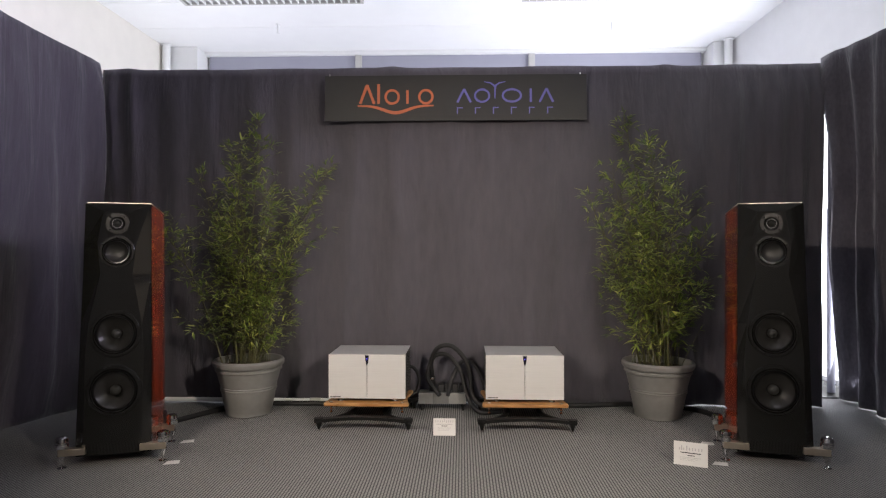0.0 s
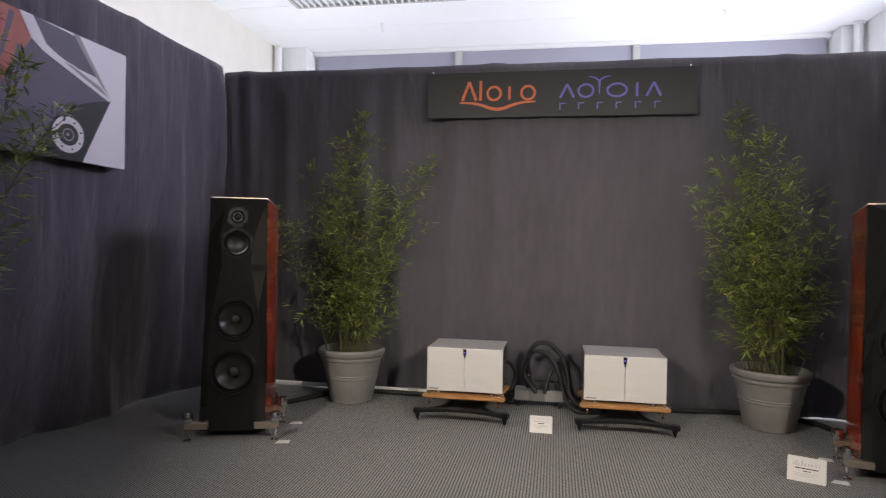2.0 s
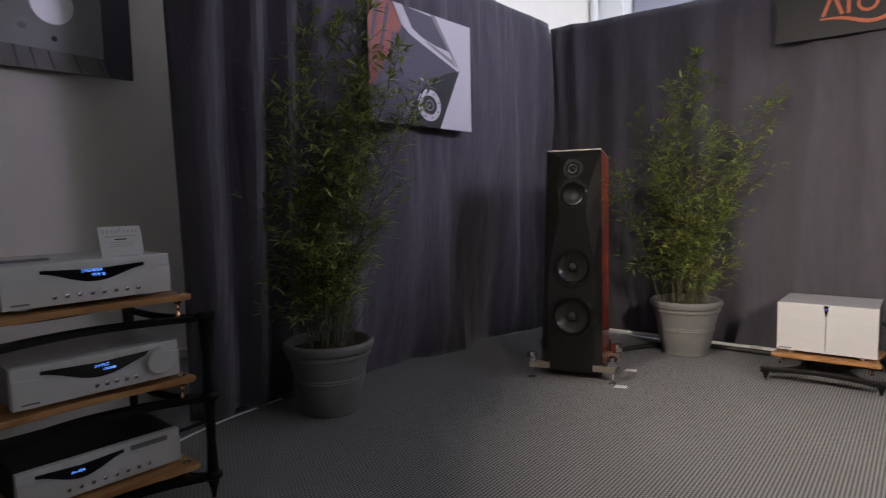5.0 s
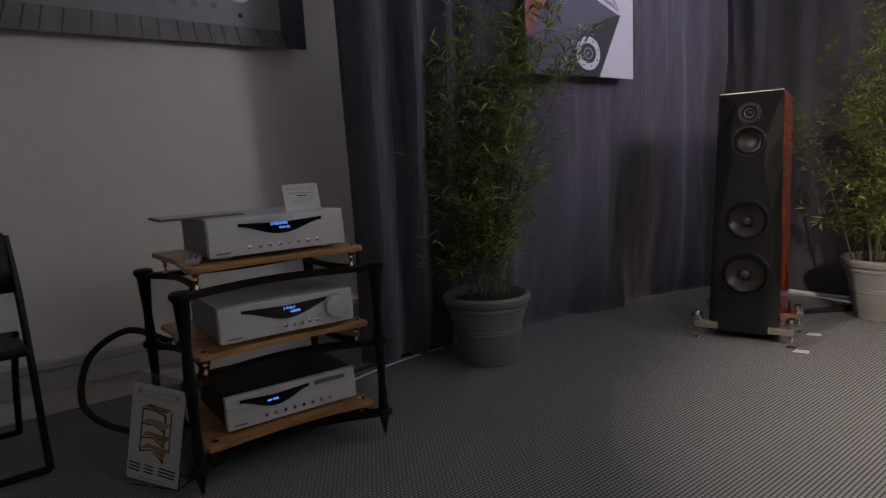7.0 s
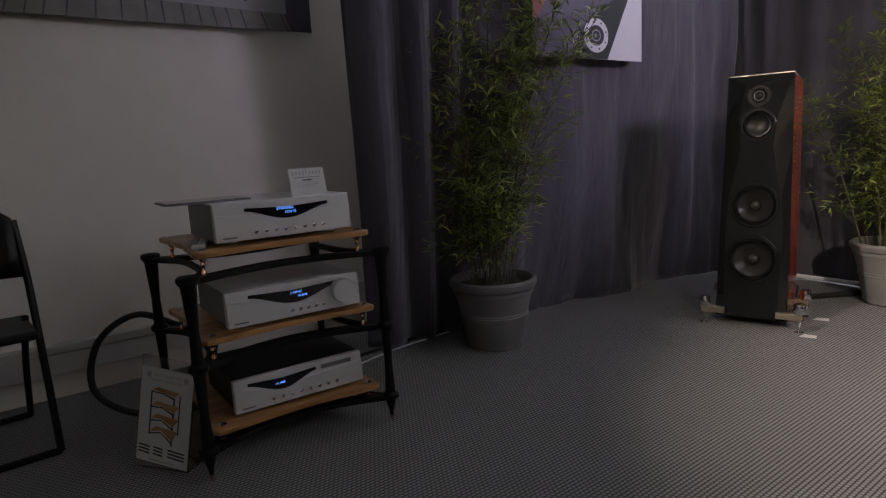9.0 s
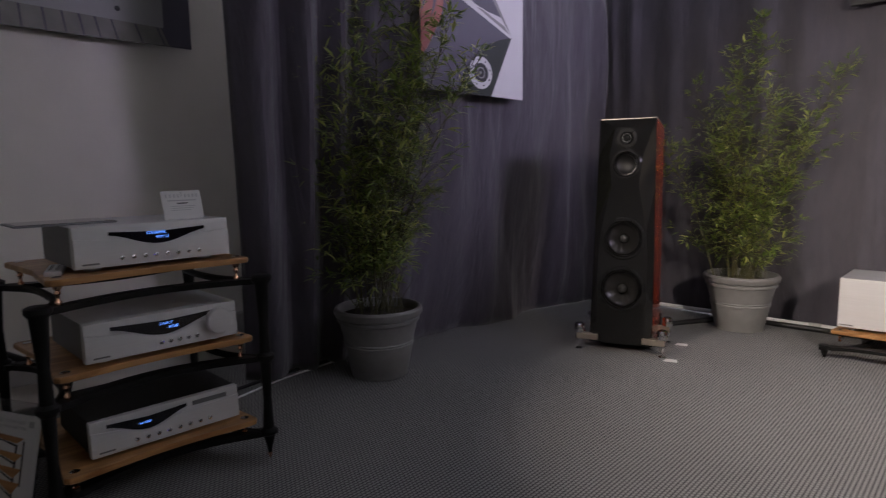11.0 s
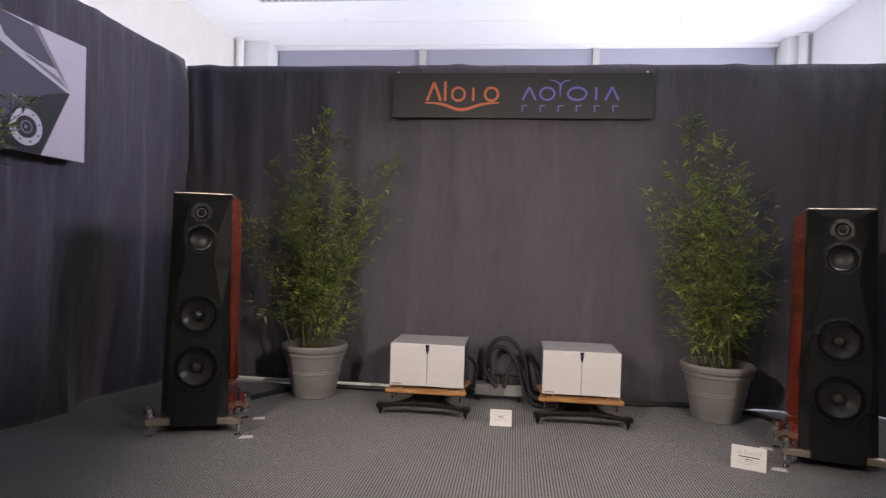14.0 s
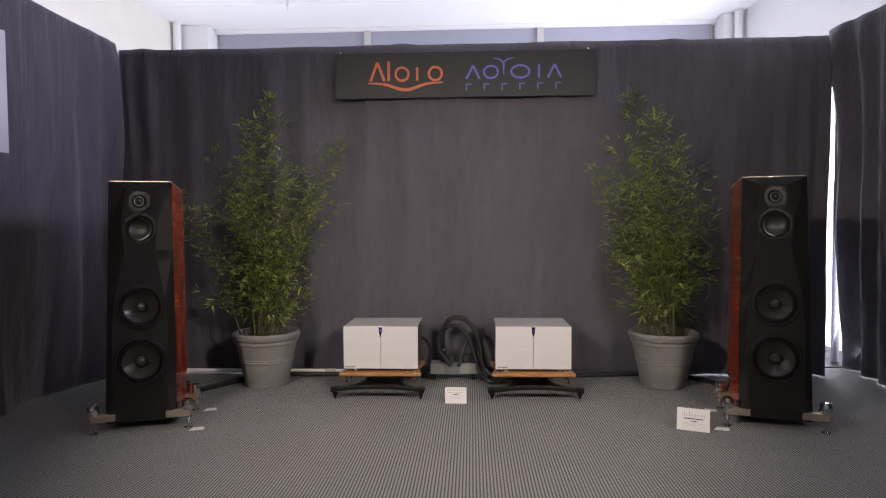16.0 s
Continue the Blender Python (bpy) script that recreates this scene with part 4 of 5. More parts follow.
VIOLET_CARD = [*[(x, x + 0.03, 0.76, 0.88, INK_GREY) for x in (-0.4, -0.3, -0.2, -0.1, 0.08, 0.18, 0.27, 0.37)], (-0.02, 0.01, 0.8, 0.96, INK_GREY),
               (-0.36, 0.36, 0.64, 0.68, INK_GREY), (-0.14, 0.14, 0.54, 0.58, INK), (-0.3, 0.3, 0.45, 0.47, INK_GREY), (-0.3, 0.26, 0.38, 0.4, INK_GREY), (-0.3, 0.2, 0.31, 0.33, INK_GREY)]
WAVE_CARD = [*[(x, x + 0.03, 0.64, z, INK_GREY) for x, z in ((-0.34, 0.74), (-0.28, 0.84), (-0.22, 0.74), (-0.13, 0.84), (-0.05, 0.76), (0.04, 0.76), (0.12, 0.76), (0.22, 0.76), (0.31, 0.76))],
             (-0.3, 0.3, 0.52, 0.56, INK), (-0.1, 0.12, 0.42, 0.45, INK), (-0.32, 0.3, 0.34, 0.355, INK_GREY), (-0.32, 0.22, 0.28, 0.295, INK_GREY), (-0.32, 0.1, 0.22, 0.235, INK_GREY)]
tent_card(pose(0.323, 3.556, 0), 0.122, 0.092, "small white printed card leaning on the carpet between the amplifiers", VIOLET_CARD)
tent_card(pose(1.49, 3.12, 0, 0, 0, -22), 0.15, 0.108, "white printed card standing on the carpet beside the loudspeaker", WAVE_CARD)


# ---- power distributor and cables ----
def power_box():
    t = thing("power_distributor", pose(0.275, 4.08, 0.03), "silver power distributor box with black plugs on top", "power strip")
    part("casing", box(-0.13, 0.17, 0, 0.11, 0.012, 0.08, 0.004), material("steel_grey_box", (0.33, 0.33, 0.32), 0.4, 0.4, vary=0.08, scale=60), t)
    part("front_stripe", box(-0.04, 0.06, -0.0015, -0.0002, 0.014, 0.08), BODY_GREY, t)
    for x in (-0.11, 0.15):
        for y in (0.02, 0.09):
            part("foot", lathe([(0.014, 0.012), (0.014, 0.0), (0.006, -0.02), (0.008, -0.03), (0, -0.03)], 12, pose(x, y, 0)), RUBBER, t)
    for x in (0.01, 0.055, 0.1, 0.145):
        part("plug", box(x - 0.019, x + 0.019, 0.02, 0.09, 0.081, 0.13, 0.006), RUBBER, t)
    part("plug", lathe([(0.02, 0.082), (0.022, 0.12), (0.016, 0.15), (0.018, 0.152), (0.018, 0.175), (0.012, 0.18), (0, 0.18)], 16, pose(-0.045, 0.06, 0)), RUBBER, t, smooth=True)
    part("plug_collar", lathe([(0.0185, 0.156), (0.0195, 0.157), (0.0195, 0.17), (0.0185, 0.171)], 16, pose(-0.045, 0.06, 0)), CHROME, t, smooth=True)


power_box()


def cable(label, pts, r, mat=RUBBER):
    ob = part("cable", tube(pts, r, 10), mat, smooth=True)
    return tagged(ob, label, "cable")


cable("thick black power cable arching from the distributor", [(0.23, 4.14, 0.2), (0.225, 4.12, 0.31), (0.275, 4.09, 0.4), (0.37, 4.08, 0.4), (0.46, 4.08, 0.28), (0.49, 4.05, 0.1), (0.56, 4.0, 0.06), (0.62, 4.02, 0.2)], 0.015)
cable("thick black power cable looping behind the distributor", [(0.28, 4.06, 0.1), (0.2, 4.12, 0.2), (0.24, 4.13, 0.33), (0.33, 4.13, 0.34), (0.41, 4.12, 0.24), (0.46, 4.08, 0.08), (0.53, 4.0, 0.014), (0.66, 4.02, 0.012)], 0.014)
cable("thick black cable hanging behind the curtain side of the distributor", [(0.33, 4.06, 0.1), (0.36, 4.13, 0.2), (0.42, 4.14, 0.3), (0.5, 4.14, 0.28), (0.56, 4.12, 0.16), (0.58, 4.06, 0.03)], 0.013)
cable("black power cable hanging from the amplifier", [(0.07, 4.02, 0.3), (0.12, 4.06, 0.27), (0.15, 4.08, 0.2), (0.13, 4.07, 0.12), (0.08, 4.05, 0.1)], 0.011)
cable("thick black loudspeaker cable lying on the carpet", [(-1.2, 3.5, 0.13), (-1.23, 3.57, 0.05), (-1.25, 3.75, 0.016), (-1.12, 3.97, 0.016), (-0.98, 4.15, 0.016), (-0.6, 4.175, 0.016), (-0.1, 4.17, 0.016), (0.1, 4.165, 0.016)], 0.016)
cable("thick black loudspeaker cable lying on the carpet", [(1.99, 3.6, 0.13), (1.99, 3.68, 0.05), (1.97, 3.82, 0.016), (1.87, 4.1, 0.016), (1.55, 4.22, 0.016), (1.2, 4.18, 0.016), (0.8, 4.165, 0.016), (0.66, 4.165, 0.016)], 0.016)

duct = thing("floor_pipe", pose(0, 4.205, 0), "white plastic pipe lying along the foot of the curtain", "pipe")
for x0, x1 in ((-1.7, -1.12), (-1.1, -0.55), (-0.53, 0.06)):
    part("pipe_length", tube([(x0, 0, 0.03), (x1, 0, 0.03)], 0.014, 12, steps=0), WHITE_WALL, duct, smooth=True)
for x in (-1.11, -0.54):
    part("pipe_sleeve", tube([(x - 0.035, 0, 0.03), (x + 0.035, 0, 0.03)], 0.017, 12, steps=0), TRUNK_GREY, duct, smooth=True)


# ---- potted bamboo ----
def potted_bamboo(m, seed, tops, label, big=1.0, bushy=1.0):
    """Bushy bamboo: canes that lean out to the given tops (sideways, height), side twigs and some thousands of narrow leaves."""
    rnd = random.Random(seed)
    t = thing("potted_bamboo", m, label, "potted plant", "bamboo in grey planters")
    prof = [(0, 0.002), (0.128, 0.002), (0.136, 0.006), (0.138, 0.03), (0.142, 0.035), (0.164, 0.15), (0.168, 0.153), (0.17, 0.163), (0.167, 0.167), (0.171, 0.175), (0.168, 0.18), (0.19, 0.268), (0.2, 0.275), (0.2, 0.289), (0.193, 0.294), (0.207, 0.3), (0.214, 0.312), (0.214, 0.33), (0.206, 0.34), (0.195, 0.34), (0.188, 0.33), (0.182, 0.29)]
    part("pot", lathe(prof, 56), POT_GREY, t, "round grey plastic planter with moulded rims", smooth=True)
    part("soil", lathe([(0.184, 0.297), (0.12, 0.306), (0.05, 0.302), (0, 0.308)], 30), SOIL, t, smooth=True)
    leaves_v, leaves_f, twigs = [], [], bmesh.new()
    up_axis = Vector((0, 0, 1))

    def leaf(p, way, size):
        """A narrow blade with a folded midrib that bends down towards its tip."""
        side = way.cross(up_axis + Vector((rnd.gauss(0, 0.35), rnd.gauss(0, 0.35), 0))).normalized()
        up = side.cross(way).normalized()
        wid, sag = size * rnd.uniform(0.065, 0.095), size * rnd.uniform(0.04, 0.3)
        n = len(leaves_v)
        a, b = p + way * size * 0.3 - up_axis * sag * 0.1, p + way * size * 0.68 - up_axis * sag * 0.42
        leaves_v.extend(tuple(v) for v in (p, a + side * wid + up * wid * 0.3, a, a - side * wid + up * wid * 0.3,
                                           b + side * wid * 0.75 + up * wid * 0.2, b, b - side * wid * 0.75 + up * wid * 0.2, p + way * size - up_axis * sag))
        leaves_f.extend([(n, n + 2, n + 1), (n, n + 3, n + 2), (n + 1, n + 2, n + 5, n + 4), (n + 2, n + 3, n + 6, n + 5), (n + 4, n + 5, n + 7), (n + 5, n + 6, n + 7)])

    def fan(p, way, count):
        """Leaves spread like fingers at the end of a twig."""
        flat = way.cross(up_axis)
        flat = flat.normalized() if flat.length > 0.05 else Vector((1, 0, 0))
        for k in range(count):
            a = (k - (count - 1) / 2) * rnd.uniform(0.35, 0.6) + rnd.gauss(0, 0.2)
            d = (way * math.cos(a) + flat * math.sin(a) + Vector((0, 0, rnd.gauss(-0.15, 0.28)))).normalized()
            leaf(p + way * rnd.uniform(-0.012, 0.006), d, big * rnd.uniform(0.03, 0.066))

    def branch(p, way, length, bm):
        """A side twig that arches out, with short leafy shoots along it."""
        bend = Vector((rnd.gauss(0, 0.18), rnd.gauss(0, 0.18), rnd.uniform(-0.25, 0.15)))
        pts = [p, p + way * length * 0.5, p + way * length + bend * length * 0.5]
        tube([tuple(v) for v in pts], (0.0019, 0.0008), 4, bm, steps=3)
        n = max(2, int(length / 0.034))
        for k in range(1, n + 1):
            f = k / n
            q = pts[0].lerp(pts[1], f * 2) if f < 0.5 else pts[1].lerp(pts[2], f * 2 - 1)
            d = ((pts[1] - pts[0]) if f < 0.5 else (pts[2] - pts[1])).normalized()
            if f > 0.99:
                fan(q, d, rnd.randint(3, 5))
            elif rnd.random() < 0.9:
                off = (d * 0.7 + Vector((rnd.gauss(0, 0.7), rnd.gauss(0, 0.7), rnd.gauss(0.15, 0.4)))).normalized()
                e = q + off * rnd.uniform(0.015, 0.045)
                tube([tuple(q), tuple(e)], 0.0008, 3, bm, steps=0)
                fan(e, off, rnd.randint(2, 4))

    for side, high in tops:
        r = 0.12 * math.sqrt(rnd.random())
        a = rnd.uniform(0, 2 * math.pi)
        foot = Vector((r * math.cos(a) * 0.6 + side * 0.16, r * math.sin(a), 0.3))
        top = Vector((side, rnd.uniform(-0.15, 0.15), high - 0.06))
        mid = foot.lerp(top, 0.55) - Vector((side * 0.12 + rnd.uniform(-0.02, 0.02), 0, 0))
        part("cane", tube([tuple(foot), tuple(mid), tuple(top)], (0.006, 0.0016), 6, steps=7), CANE, t, smooth=True)
        n = max(8, int((high - 0.3) / 0.062))
        line = smoothed([foot, mid, top], 40)
        for k in range(1, n + 1):
            f = k / n
            q = line[min(int(f * (len(line) - 1)), len(line) - 1)]
            if f < 0.1:
                continue
            for _ in range(3 if f > 0.72 or rnd.random() < 0.4 * bushy else 2):
                b = rnd.uniform(0, 2 * math.pi)
                way = Vector((math.cos(b), 0.7 * math.sin(b), rnd.uniform(0.15, 0.9) + 0.5 * f)).normalized()
                length = bushy * (0.09 + 0.19 * math.sin(math.pi * (0.2 + 0.68 * f))) * rnd.uniform(0.4, 1.25) * (1.05 - 0.5 * f ** 3)
                branch(q, way, length, twigs)
        lead = Vector((side * 0.35, rnd.gauss(0, 0.1), 1)).normalized()
        branch(line[-1], lead, 0.06, twigs)
    for k in range(46):  # stubs and shoots low in the pot
        a, r = rnd.uniform(0, 2 * math.pi), 0.15 * math.sqrt(rnd.random())
        q = Vector((r * math.cos(a), r * math.sin(a), 0.3))
        way = Vector((rnd.gauss(0, 0.25), rnd.gauss(0, 0.25), 1)).normalized()
        e = q + way * rnd.uniform(0.08, 0.34)
        tube([tuple(q), tuple(e)], (0.0022, 0.0011), 4, twigs, steps=0)
        if rnd.random() < 0.6:
            fan(e, way, rnd.randint(2, 5))
    tagged(part("twig_growth", twigs, CANE, t), "thin brown-green side twigs", kind="stuff")
    me = bpy.data.meshes.new("foliage")
    me.from_pydata(leaves_v, [], leaves_f)
    me.materials.append(LEAF)
    me.shade_smooth()
    ob = new("foliage", me)
    ob.parent = t
    tagged(ob, "narrow green bamboo leaves", kind="stuff")


potted_bamboo(pose(-0.905, 3.99, 0), 11, [(0.03, 1.86), (-0.06, 1.68), (0.45, 1.56), (-0.33, 1.5), (-0.5, 1.24), (0.14, 1.42), (0.31, 1.26), (-0.2, 1.1), (0.24, 0.96), (-0.08, 1.3), (0.06, 0.84)], "bushy green bamboo in a grey planter before the back curtain")
potted_bamboo(pose(1.615, 4.0, 0), 23, [(-0.17, 1.88), (-0.08, 1.66), (-0.3, 1.52), (-0.43, 1.36), (0.08, 1.46), (0.28, 1.14), (0.02, 1.25), (-0.16, 1.36), (-0.26, 1.0), (0.24, 0.8), (0.06, 0.95)], "slender green bamboo in a grey planter before the back curtain")
potted_bamboo(pose(-1.965, 2.0, 0, 0, 0, 80), 37, [(0.08, 2.2), (-0.08, 2.05), (0.36, 1.75), (-0.31, 1.66), (0.24, 1.95), (-0.18, 1.5), (0.5, 1.58), (0.12, 1.45), (-0.24, 1.2), (0.22, 1.2), (0.02, 1.0)], "tall dark green bamboo in a grey planter beside the poster", 1.2, 0.92)


# ---- equipment rack ----
RACK = pose(-1.596, 0.825, 0, 0, 0, 87.8)


def rack():
    t = thing("hifi_rack", RACK, "three-tier black hi-fi rack with bamboo shelves on copper spikes", "rack")
    W, D = 0.323, 0.59
    for x in (-W, W):
        for y in (0.0, D):
            post = part("post", lathe([(0.0015, 0.0), (0.005, 0.014), (0.01, 0.045), (0.021, 0.085), (0.031, 0.092), (0.031, 0.102), (0.019, 0.112), (0.014, 0.22), (0.019, 0.345), (0.031, 0.36), (0.031, 0.372), (0.019, 0.382), (0.015, 0.48), (0.024, 0.618), (0.034, 0.632), (0.034, 0.645), (0.026, 0.65), (0, 0.65)], 22, pose(x, y, 0)), BLACK_METAL, t, smooth=True)
            part("spike_tip", lathe([(0, 0.0005), (0.003, 0.001), (0.0075, 0.016), (0.0075, 0.022), (0, 0.022)], 10, pose(x, y, 0)), COPPER, post, smooth=True)
    for zt, zs in ((0.1, 0.146), (0.37, 0.44), (0.64, 0.711)):
        for y, s in ((0.0, 1), (D, -1)):
            prof = [(-W + 2 * W * k / 24, y + s * 0.085 * math.sin(math.pi * k / 24)) for k in range(25)]
            other = [(a, b + 0.045) for a, b in prof] if s > 0 else [(a, b - 0.045) for a, b in prof]
            bm = slab(prof + other[::-1], zt - 0.022, zt - 0.004)
            part("cross_arm", bm, BLACK_METAL, t)
        for s in (-1, 1):
            part("side_arm", tube([(s * W, 0.0, zt - 0.014), (s * (W - 0.07), 0.14, zt - 0.012), (s * (W - 0.085), D / 2, zt - 0.012), (s * (W - 0.07), D - 0.14, zt - 0.012), (s * W, D, zt - 0.014)], 0.012, 8), BLACK_METAL, t, smooth=True)
        out = [(-0.296, 0.03), (-0.284, 0.015), *[(-0.26 + 0.52 * k / 10, 0.013 + 0.024 * math.sin(math.pi * k / 10)) for k in range(11)], (0.284, 0.015), (0.296, 0.03), (0.27, 0.28), (0.296, 0.53), (0.284, 0.545), (-0.284, 0.545), (-0.296, 0.53), (-0.27, 0.28)]
        bm = slab(out, zs - 0.018, zs)
        bmesh.ops.bevel(bm, geom=[e for e in bm.edges if abs(e.verts[0].co.z - e.verts[1].co.z) < 1e-6], offset=0.003, segments=1, affect="EDGES")
        shelf = part("shelf", bm, BAMBOO_WOOD, t, "oiled bamboo board")
        gap = zs - 0.018 - (zt - 0.004)
        for x in (-0.262, 0.262):
            for y in (0.055, 0.5):
                z = zt - 0.004
                part("shelf_spike", lathe([(0.009, z), (0.009, z + 0.15 * gap), (0.005, z + 0.25 * gap), (0.005, z + 0.45 * gap), (0.009, z + 0.55 * gap), (0.007, z + 0.7 * gap), (0.0125, z + 0.85 * gap), (0.0125, z + gap)], 14, pose(x, y, 0)), COPPER, shelf, smooth=True)
                part("shelf_bolt", lathe([(0.014, zs), (0.014, zs + 0.003), (0.009, zs + 0.005), (0, zs + 0.005)], 16, pose(x, y, 0)), CHROME, shelf, smooth=True)


rack()


def component(name, z, y, h, label, deep, wing, buttons, knob, slot):
    """A silver unit; wing is the black display shape as (x, z) from the unit's lower middle."""
    t = thing(name, RACK @ pose(0.02, y, z), label, "hi-fi unit", "units on the rack")
    w, f = 0.231, 0.012
    part("casing", box(-w + 0.006, w - 0.006, 0.03, deep, f, h - 0.003, 0.003), BLACK_METAL if slot else BODY_GREY, t, "dark metal casing")
    # front: upper band and a lower panel that stands a little proud, parted along the display's wave
    part("front_panel", box(-w, w, 0.006, 0.03, f, h, 0.003), SILVER, t, "brushed silver front")
    low = sorted([(x, zz) for x, zz in wing if zz <= 0], key=lambda p: p[0])
    bm = plate([(-w + 0.001, f + 0.001), (w - 0.001, f + 0.001), (w - 0.001, h * 0.74), *[(x, h * 0.7 + zz - 0.003) for x, zz in low[::-1]], (-w + 0.001, h * 0.74)], -0.001, 0.0055)
    part("lower_panel", bm, SILVER, t)
    part("top_cover", box(-w + 0.004, w - 0.004, 0.031, deep - 0.002, h - 0.003, h, 0.001), BLACK_METAL if slot else SILVER_TOP, t)
    disp = part("display", plate([(x, h * 0.7 + zz) for x, zz in wing], 0.0035, 0.0058), DISPLAY_BLACK, t, "black wing-shaped display")
    for x in buttons:
        part("button", lathe([(0.0065, 0), (0.0065, 0.005), (0.005, 0.006), (0, 0.0062)], 14, pose(x, -0.001, f + 0.024) @ pose(0, 0, 0, 90)), CHROME, t, smooth=True)
    if buttons:
        part("status_light", lathe([(0.0018, 0), (0.0018, 0.001), (0, 0.001)], 8, pose(-0.012, -0.001, f + 0.024) @ pose(0, 0, 0, 90)), BLUE_LED, t)
    part("maker_mark", plate([(-w + 0.02, f + 0.01), (-w + 0.065, f + 0.01), (-w + 0.065, f + 0.015), (-w + 0.02, f + 0.015)], -0.0016, -0.0011), BODY_GREY, t)
    if knob:
        part("volume_knob", lathe([(0.042, -0.004), (0.042, 0.02), (0.039, 0.024), (0.035, 0.0245), (0, 0.024)], 40, pose(0.163, 0, h * 0.57) @ pose(0, 0, 0, 90)), SILVER, t, "large round volume knob", smooth=True)
    if slot:
        part("disc_slot", box(0.075, 0.19, 0.003, 0.0059, h * 0.76, h * 0.88), BODY_GREY, t)
    for sx in (-1, 1):
        for y in (0.06, deep - 0.05):
            part("foot", lathe([(0.022, f), (0.024, 0.004), (0.022, 0), (0, 0)], 16, pose(sx * 0.17, y, 0)), RUBBER if slot else SILVER_TOP, t, smooth=True)
    return t, disp


def wing(x0, x1, drop, rise=0.014, c=0.0):
    low = [(x0 + (x1 - x0) * k / 16, rise - 0.004 - drop * math.sin(math.pi * k / 16) ** 1.6) for k in range(17)]
    return [*[(x, z) for x, z in low], (x1, rise + 0.006), (x0 + (x1 - x0) * 0.5 + c, rise - 0.001), (x0, rise + 0.006)]


FACE = pose(0, 0, 0, 90)
BTN = [-0.105 + 0.033 * k for k in range(8)]
t, d = component("streamer", 0.711, 0.07, 0.133, "silver network streamer with a black wing-shaped display, on the top shelf", 0.36, wing(-0.135, 0.15, 0.034), BTN, False, False)
words("STREAMER", 0.0125, BLUE_GLOW, d, pose(0.0, 0.003, 0.0985) @ FACE)
words("PCM 32", 0.0115, BLUE_GLOW, d, pose(0.018, 0.003, 0.085) @ FACE)
t, d = component("preamplifier", 0.44, 0.045, 0.126, "silver preamplifier with a large volume knob, on the middle shelf", 0.38, wing(-0.16, 0.15, 0.04), [-0.02, 0.008, 0.036, 0.064, 0.092], True, False)
words("3 INPUT", 0.0115, BLUE_GLOW, d, pose(0.0, 0.003, 0.088) @ FACE)
words("-30.0dB", 0.0115, BLUE_GLOW, d, pose(0.02, 0.003, 0.0755) @ FACE)
t, d = component("disc_player", 0.146, 0.069, 0.12, "silver disc player with a long slot, on the low shelf", 0.36, wing(-0.185, 0.055, 0.036), BTN, False, True)
words("no disk", 0.0125, BLUE_GLOW, d, pose(-0.075, 0.003, 0.0775) @ FACE)

# what lies on the rack
tent_card(RACK @ pose(0.135, 0.13, 0.844, 0, 0, 2), 0.13, 0.094, "small white printed card propped on the streamer", VIOLET_CARD)
tab = thing("tablet", RACK @ pose(-0.185, 0.27, 0.844), "thin dark tablet lying across the streamer", "tablet")
part("back_shell", box(-0.14, 0.13, -0.09, 0.09, 0, 0.006, 0.0025), BODY_GREY, tab)
part("screen", box(-0.132, 0.122, -0.082, 0.082, 0.0062, 0.0072), DISPLAY_BLACK, tab)
rem = thing("remote_control", RACK @ pose(-0.235, 0.17, 0.711, 0, 0, 72), "slim silver remote control on the top shelf", "remote control")
part("shell", box(-0.08, 0.08, -0.022, 0.022, 0, 0.014, 0.004), SILVER_TOP, rem)
for k in range(6):
    for j in (-1, 1):
        part("button", box(-0.06 + 0.02 * k, -0.052 + 0.02 * k, j * 0.009 - 0.004, j * 0.009 + 0.004, 0.0142, 0.016), CHROME, rem)


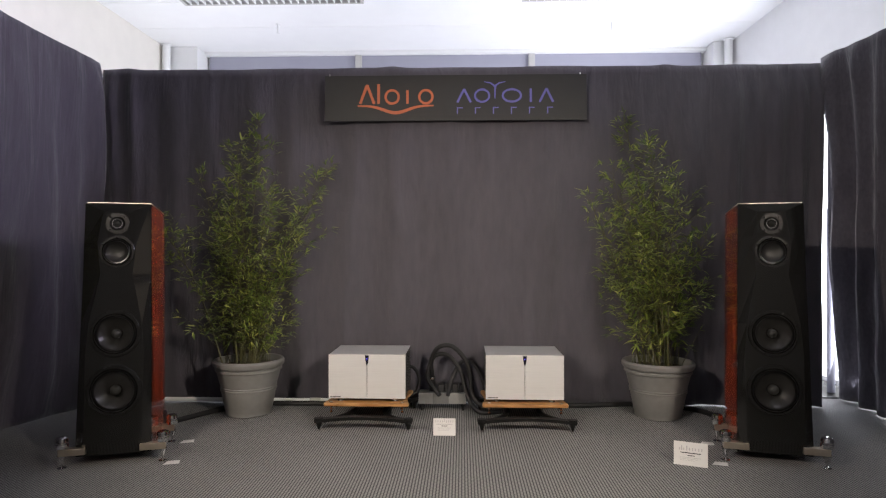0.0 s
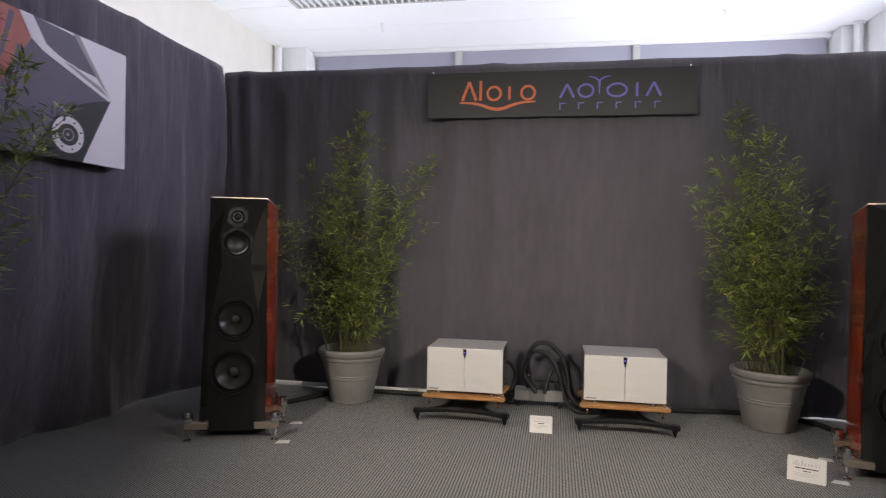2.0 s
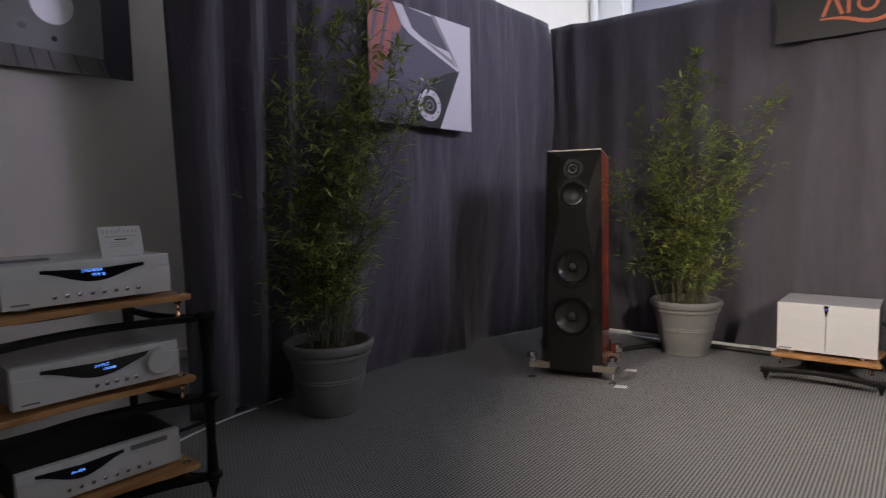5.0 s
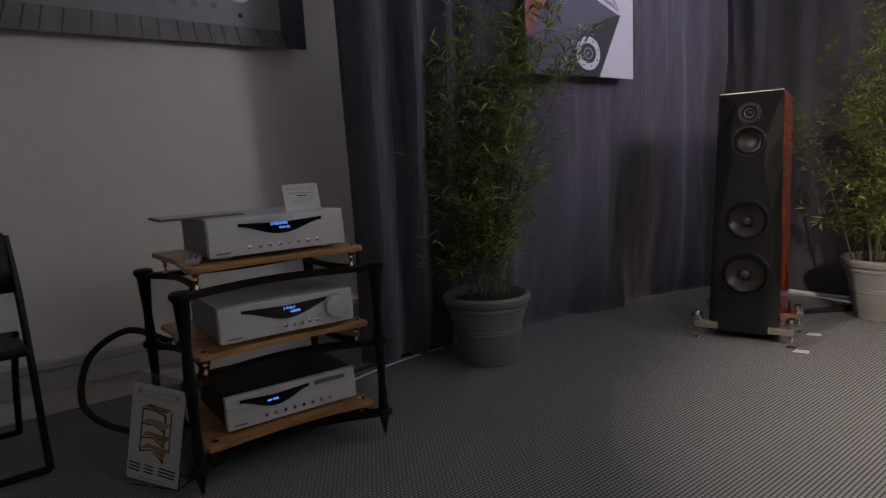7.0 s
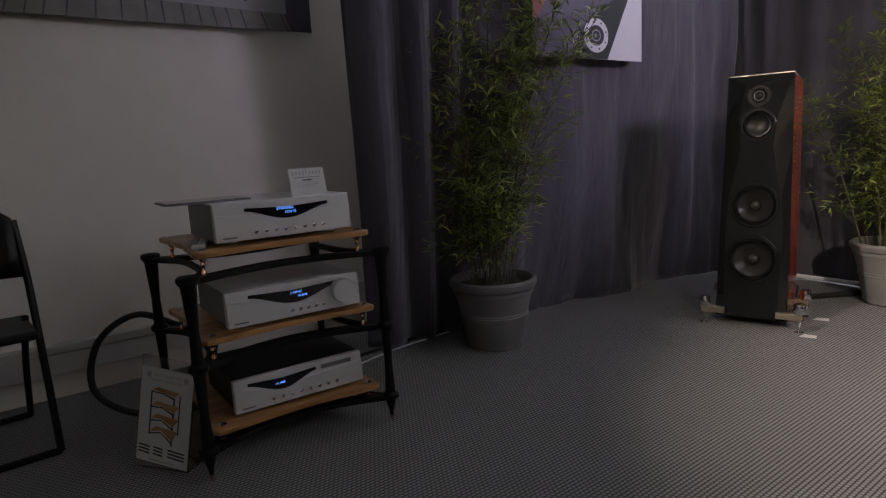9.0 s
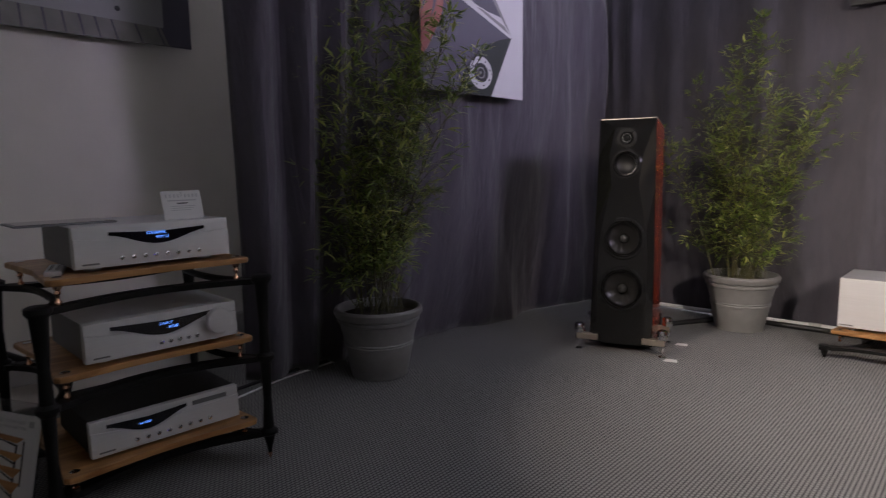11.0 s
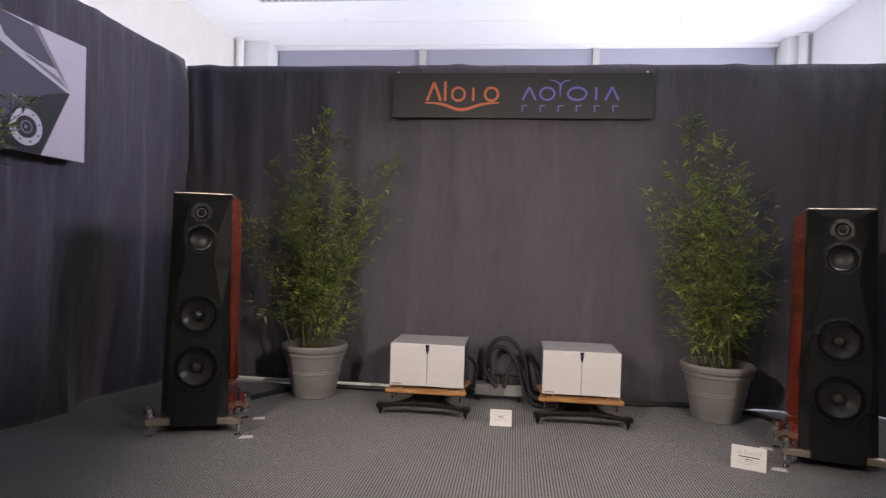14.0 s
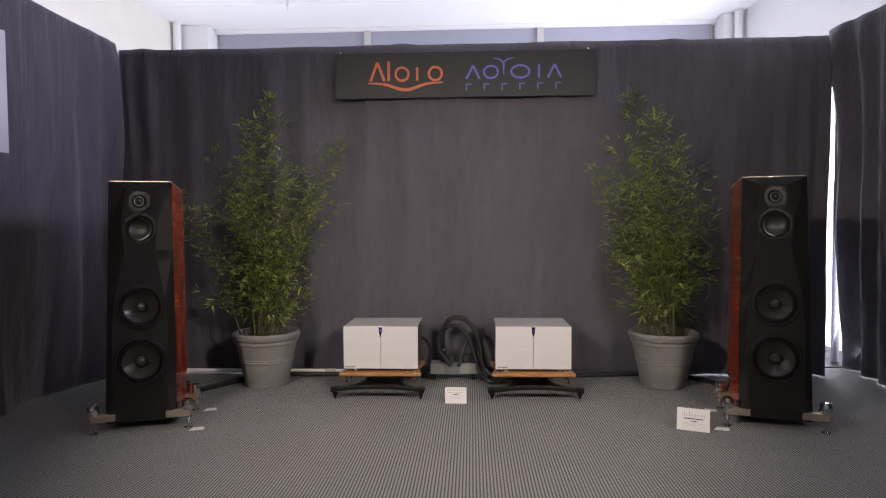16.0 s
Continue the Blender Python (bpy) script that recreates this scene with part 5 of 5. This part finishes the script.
# ---- leaflet in its holder ----
def leaflet():
    t = thing("leaflet_holder", pose(-1.795, 0.394, 0.012, 0, 0, 35), "clear stand with a leaflet of racks, leaning at the rack", "leaflet")
    lean = pose(0, 0, 0, -8, 7)
    w, h = 0.1, 0.355
    sheet = part("leaflet_sheet", box(-w, w, 0, 0.0015, 0.006, h - 0.035), PAPER, t, m=lean)
    part("holder_back", box(-w - 0.004, w + 0.004, 0.003, 0.005, 0.001, h), CLEAR, t, "clear acrylic plate", m=lean)
    part("holder_foot", slab([(-w, 0.006), (w, 0.006), (w, 0.09), (-w, 0.09)], -0.0115, -0.009), CLEAR, t)
    f0, f1 = -0.0012, -0.0004
    words("MAKE YOUR HIFI", 0.014, INK_GREY, t, lean @ pose(0, -0.0006, 0.292) @ FACE)
    words("SOUND EVEN BETTER", 0.012, INK_GREY, t, lean @ pose(0, -0.0006, 0.276) @ FACE)
    for k, z in enumerate((0.252, 0.206, 0.164, 0.124)):
        g = 0.004 * k
        part("print_shelf", plate([(-0.052, z - 0.004 - g), (-0.01, z - 0.01 + g * 0.4), (0.034, z - 0.016 - 1.5 * g), (0.056, z), (-0.03, z + 0.006)], f0, f1), BAMBOO_WOOD, t, m=lean)
        part("print_arm", plate([(-0.056, z - 0.014 - g), (-0.01, z - 0.014), (0.034, z - 0.026 - 1.5 * g), (0.034, z - 0.02 - 1.5 * g), (-0.01, z - 0.0105), (-0.056, z - 0.009 - g)], f0 + 0.0001, f1 + 0.0001), INK, t, m=lean)
    for x0, x1, z0, z1 in ((-0.057, -0.052, 0.1, 0.244), (0.031, 0.037, 0.075, 0.232), (0.054, 0.058, 0.115, 0.246)):
        part("print_post", plate([(x0, z0), (x1, z0), (x1, z1), (x0, z1)], f0 + 0.0002, f1 + 0.0002), INK, t, m=lean)
    for x in (-0.078, 0.066):
        part("print_square", plate([(x, 0.286), (x + 0.016, 0.286), (x + 0.016, 0.304), (x, 0.304)], f0, f1), INK_GREY, t, m=lean)
    for cx, ww in ((-0.07, 0.022), (-0.015, 0.018), (0.055, 0.032)):
        for z in (0.035, 0.046, 0.057):
            part("print_small_shelf", plate([(cx - ww, z), (cx + ww, z - 0.003), (cx + ww, z + 0.002), (cx - ww, z + 0.005)], f0, f1), INK, t, m=lean)
    part("print_line", plate([(-0.05, 0.014), (0.05, 0.014), (0.05, 0.018), (-0.05, 0.018)], f0, f1), INK_GREY, t, m=lean)


leaflet()


# ---- folding chair by the white wall ----
def folding_chair():
    t = thing("folding_chair", pose(-2.35, -0.06, 0, 0, 0, 94), "black folding chair with a slotted back, by the white wall", "chair")
    for s in (-1, 1):
        part("front_leg", tube([(s * 0.2, -0.2, 0.012), (s * 0.2, -0.14, 0.3), (s * 0.2, -0.07, 0.6), (s * 0.19, -0.02, 0.81)], 0.0125, 10), CHAIR_BLACK, t, smooth=True)
        part("rear_leg", tube([(s * 0.17, 0.26, 0.012), (s * 0.17, 0.1, 0.28), (s * 0.175, -0.05, 0.47)], 0.012, 10), CHAIR_BLACK, t, smooth=True)
    part("foot_bar", tube([(-0.2, -0.2, 0.013), (0.2, -0.2, 0.013)], 0.0125, 10, steps=0), CHAIR_BLACK, t, smooth=True)
    part("foot_bar", tube([(-0.17, 0.26, 0.013), (0.17, 0.26, 0.013)], 0.012, 10, steps=0), CHAIR_BLACK, t, smooth=True)
    part("seat", box(-0.185, 0.185, -0.26, 0.06, 0.43, 0.46, 0.01), CHAIR_BLACK, t)
    bm = bmesh.new()
    cols = []
    for k in range(13):
        x = -0.185 + 0.37 * k / 12
        bow = 0.03 * math.cos(math.pi * (k / 12 - 0.5))
        cols.append([bm.verts.new((x, -0.085 + bow + 0.06 * q, 0.62 + 0.25 * q - (0.05 * abs(k / 6 - 1) ** 4 if q > 0.9 else 0))) for q in (0, 0.3, 0.6, 0.78, 1.0)])
    for i, (a, b) in enumerate(zip(cols, cols[1:])):
        for j in range(4):
            if j == 2 and 4 <= i <= 7:
                continue  # the grip slot
            bm.faces.new((a[j], b[j], b[j + 1], a[j + 1]))
    back = part("backrest", bm, CHAIR_BLACK, t, smooth=True)
    s = back.modifiers.new("thickness", "SOLIDIFY")
    s.thickness = 0.016


folding_chair()

# cables about the rack
cable("thick black cable looping out behind the rack", [(-2.3, 0.62, 0.33), (-2.38, 0.48, 0.39), (-2.42, 0.34, 0.3), (-2.4, 0.3, 0.12), (-2.3, 0.42, 0.02), (-2.2, 0.62, 0.014), (-2.25, 1.0, 0.014)], 0.013)
cable("black cable hanging behind the shelves", [(-2.24, 0.7, 0.36), (-2.28, 0.66, 0.2), (-2.26, 0.64, 0.02), (-2.3, 0.8, 0.012), (-2.34, 1.1, 0.012)], 0.015)
cable("black cable hanging behind the shelves", [(-2.26, 0.78, 0.4), (-2.31, 0.75, 0.22), (-2.3, 0.72, 0.014), (-2.36, 0.9, 0.012)], 0.012)
cable("thin white cord lying along the foot of the curtain", [(-2.1, 1.12, 0.006), (-2.18, 1.35, 0.006), (-2.24, 1.6, 0.006), (-2.26, 1.8, 0.006), (-2.28, 2.0, 0.006)], 0.0045, WHITE_WALL)
cable("black cable lying along the foot of the curtain", [(-2.2, 1.05, 0.008), (-2.26, 1.3, 0.008), (-2.3, 1.6, 0.008), (-2.3, 1.95, 0.008), (-2.24, 2.3, 0.008)], 0.008)
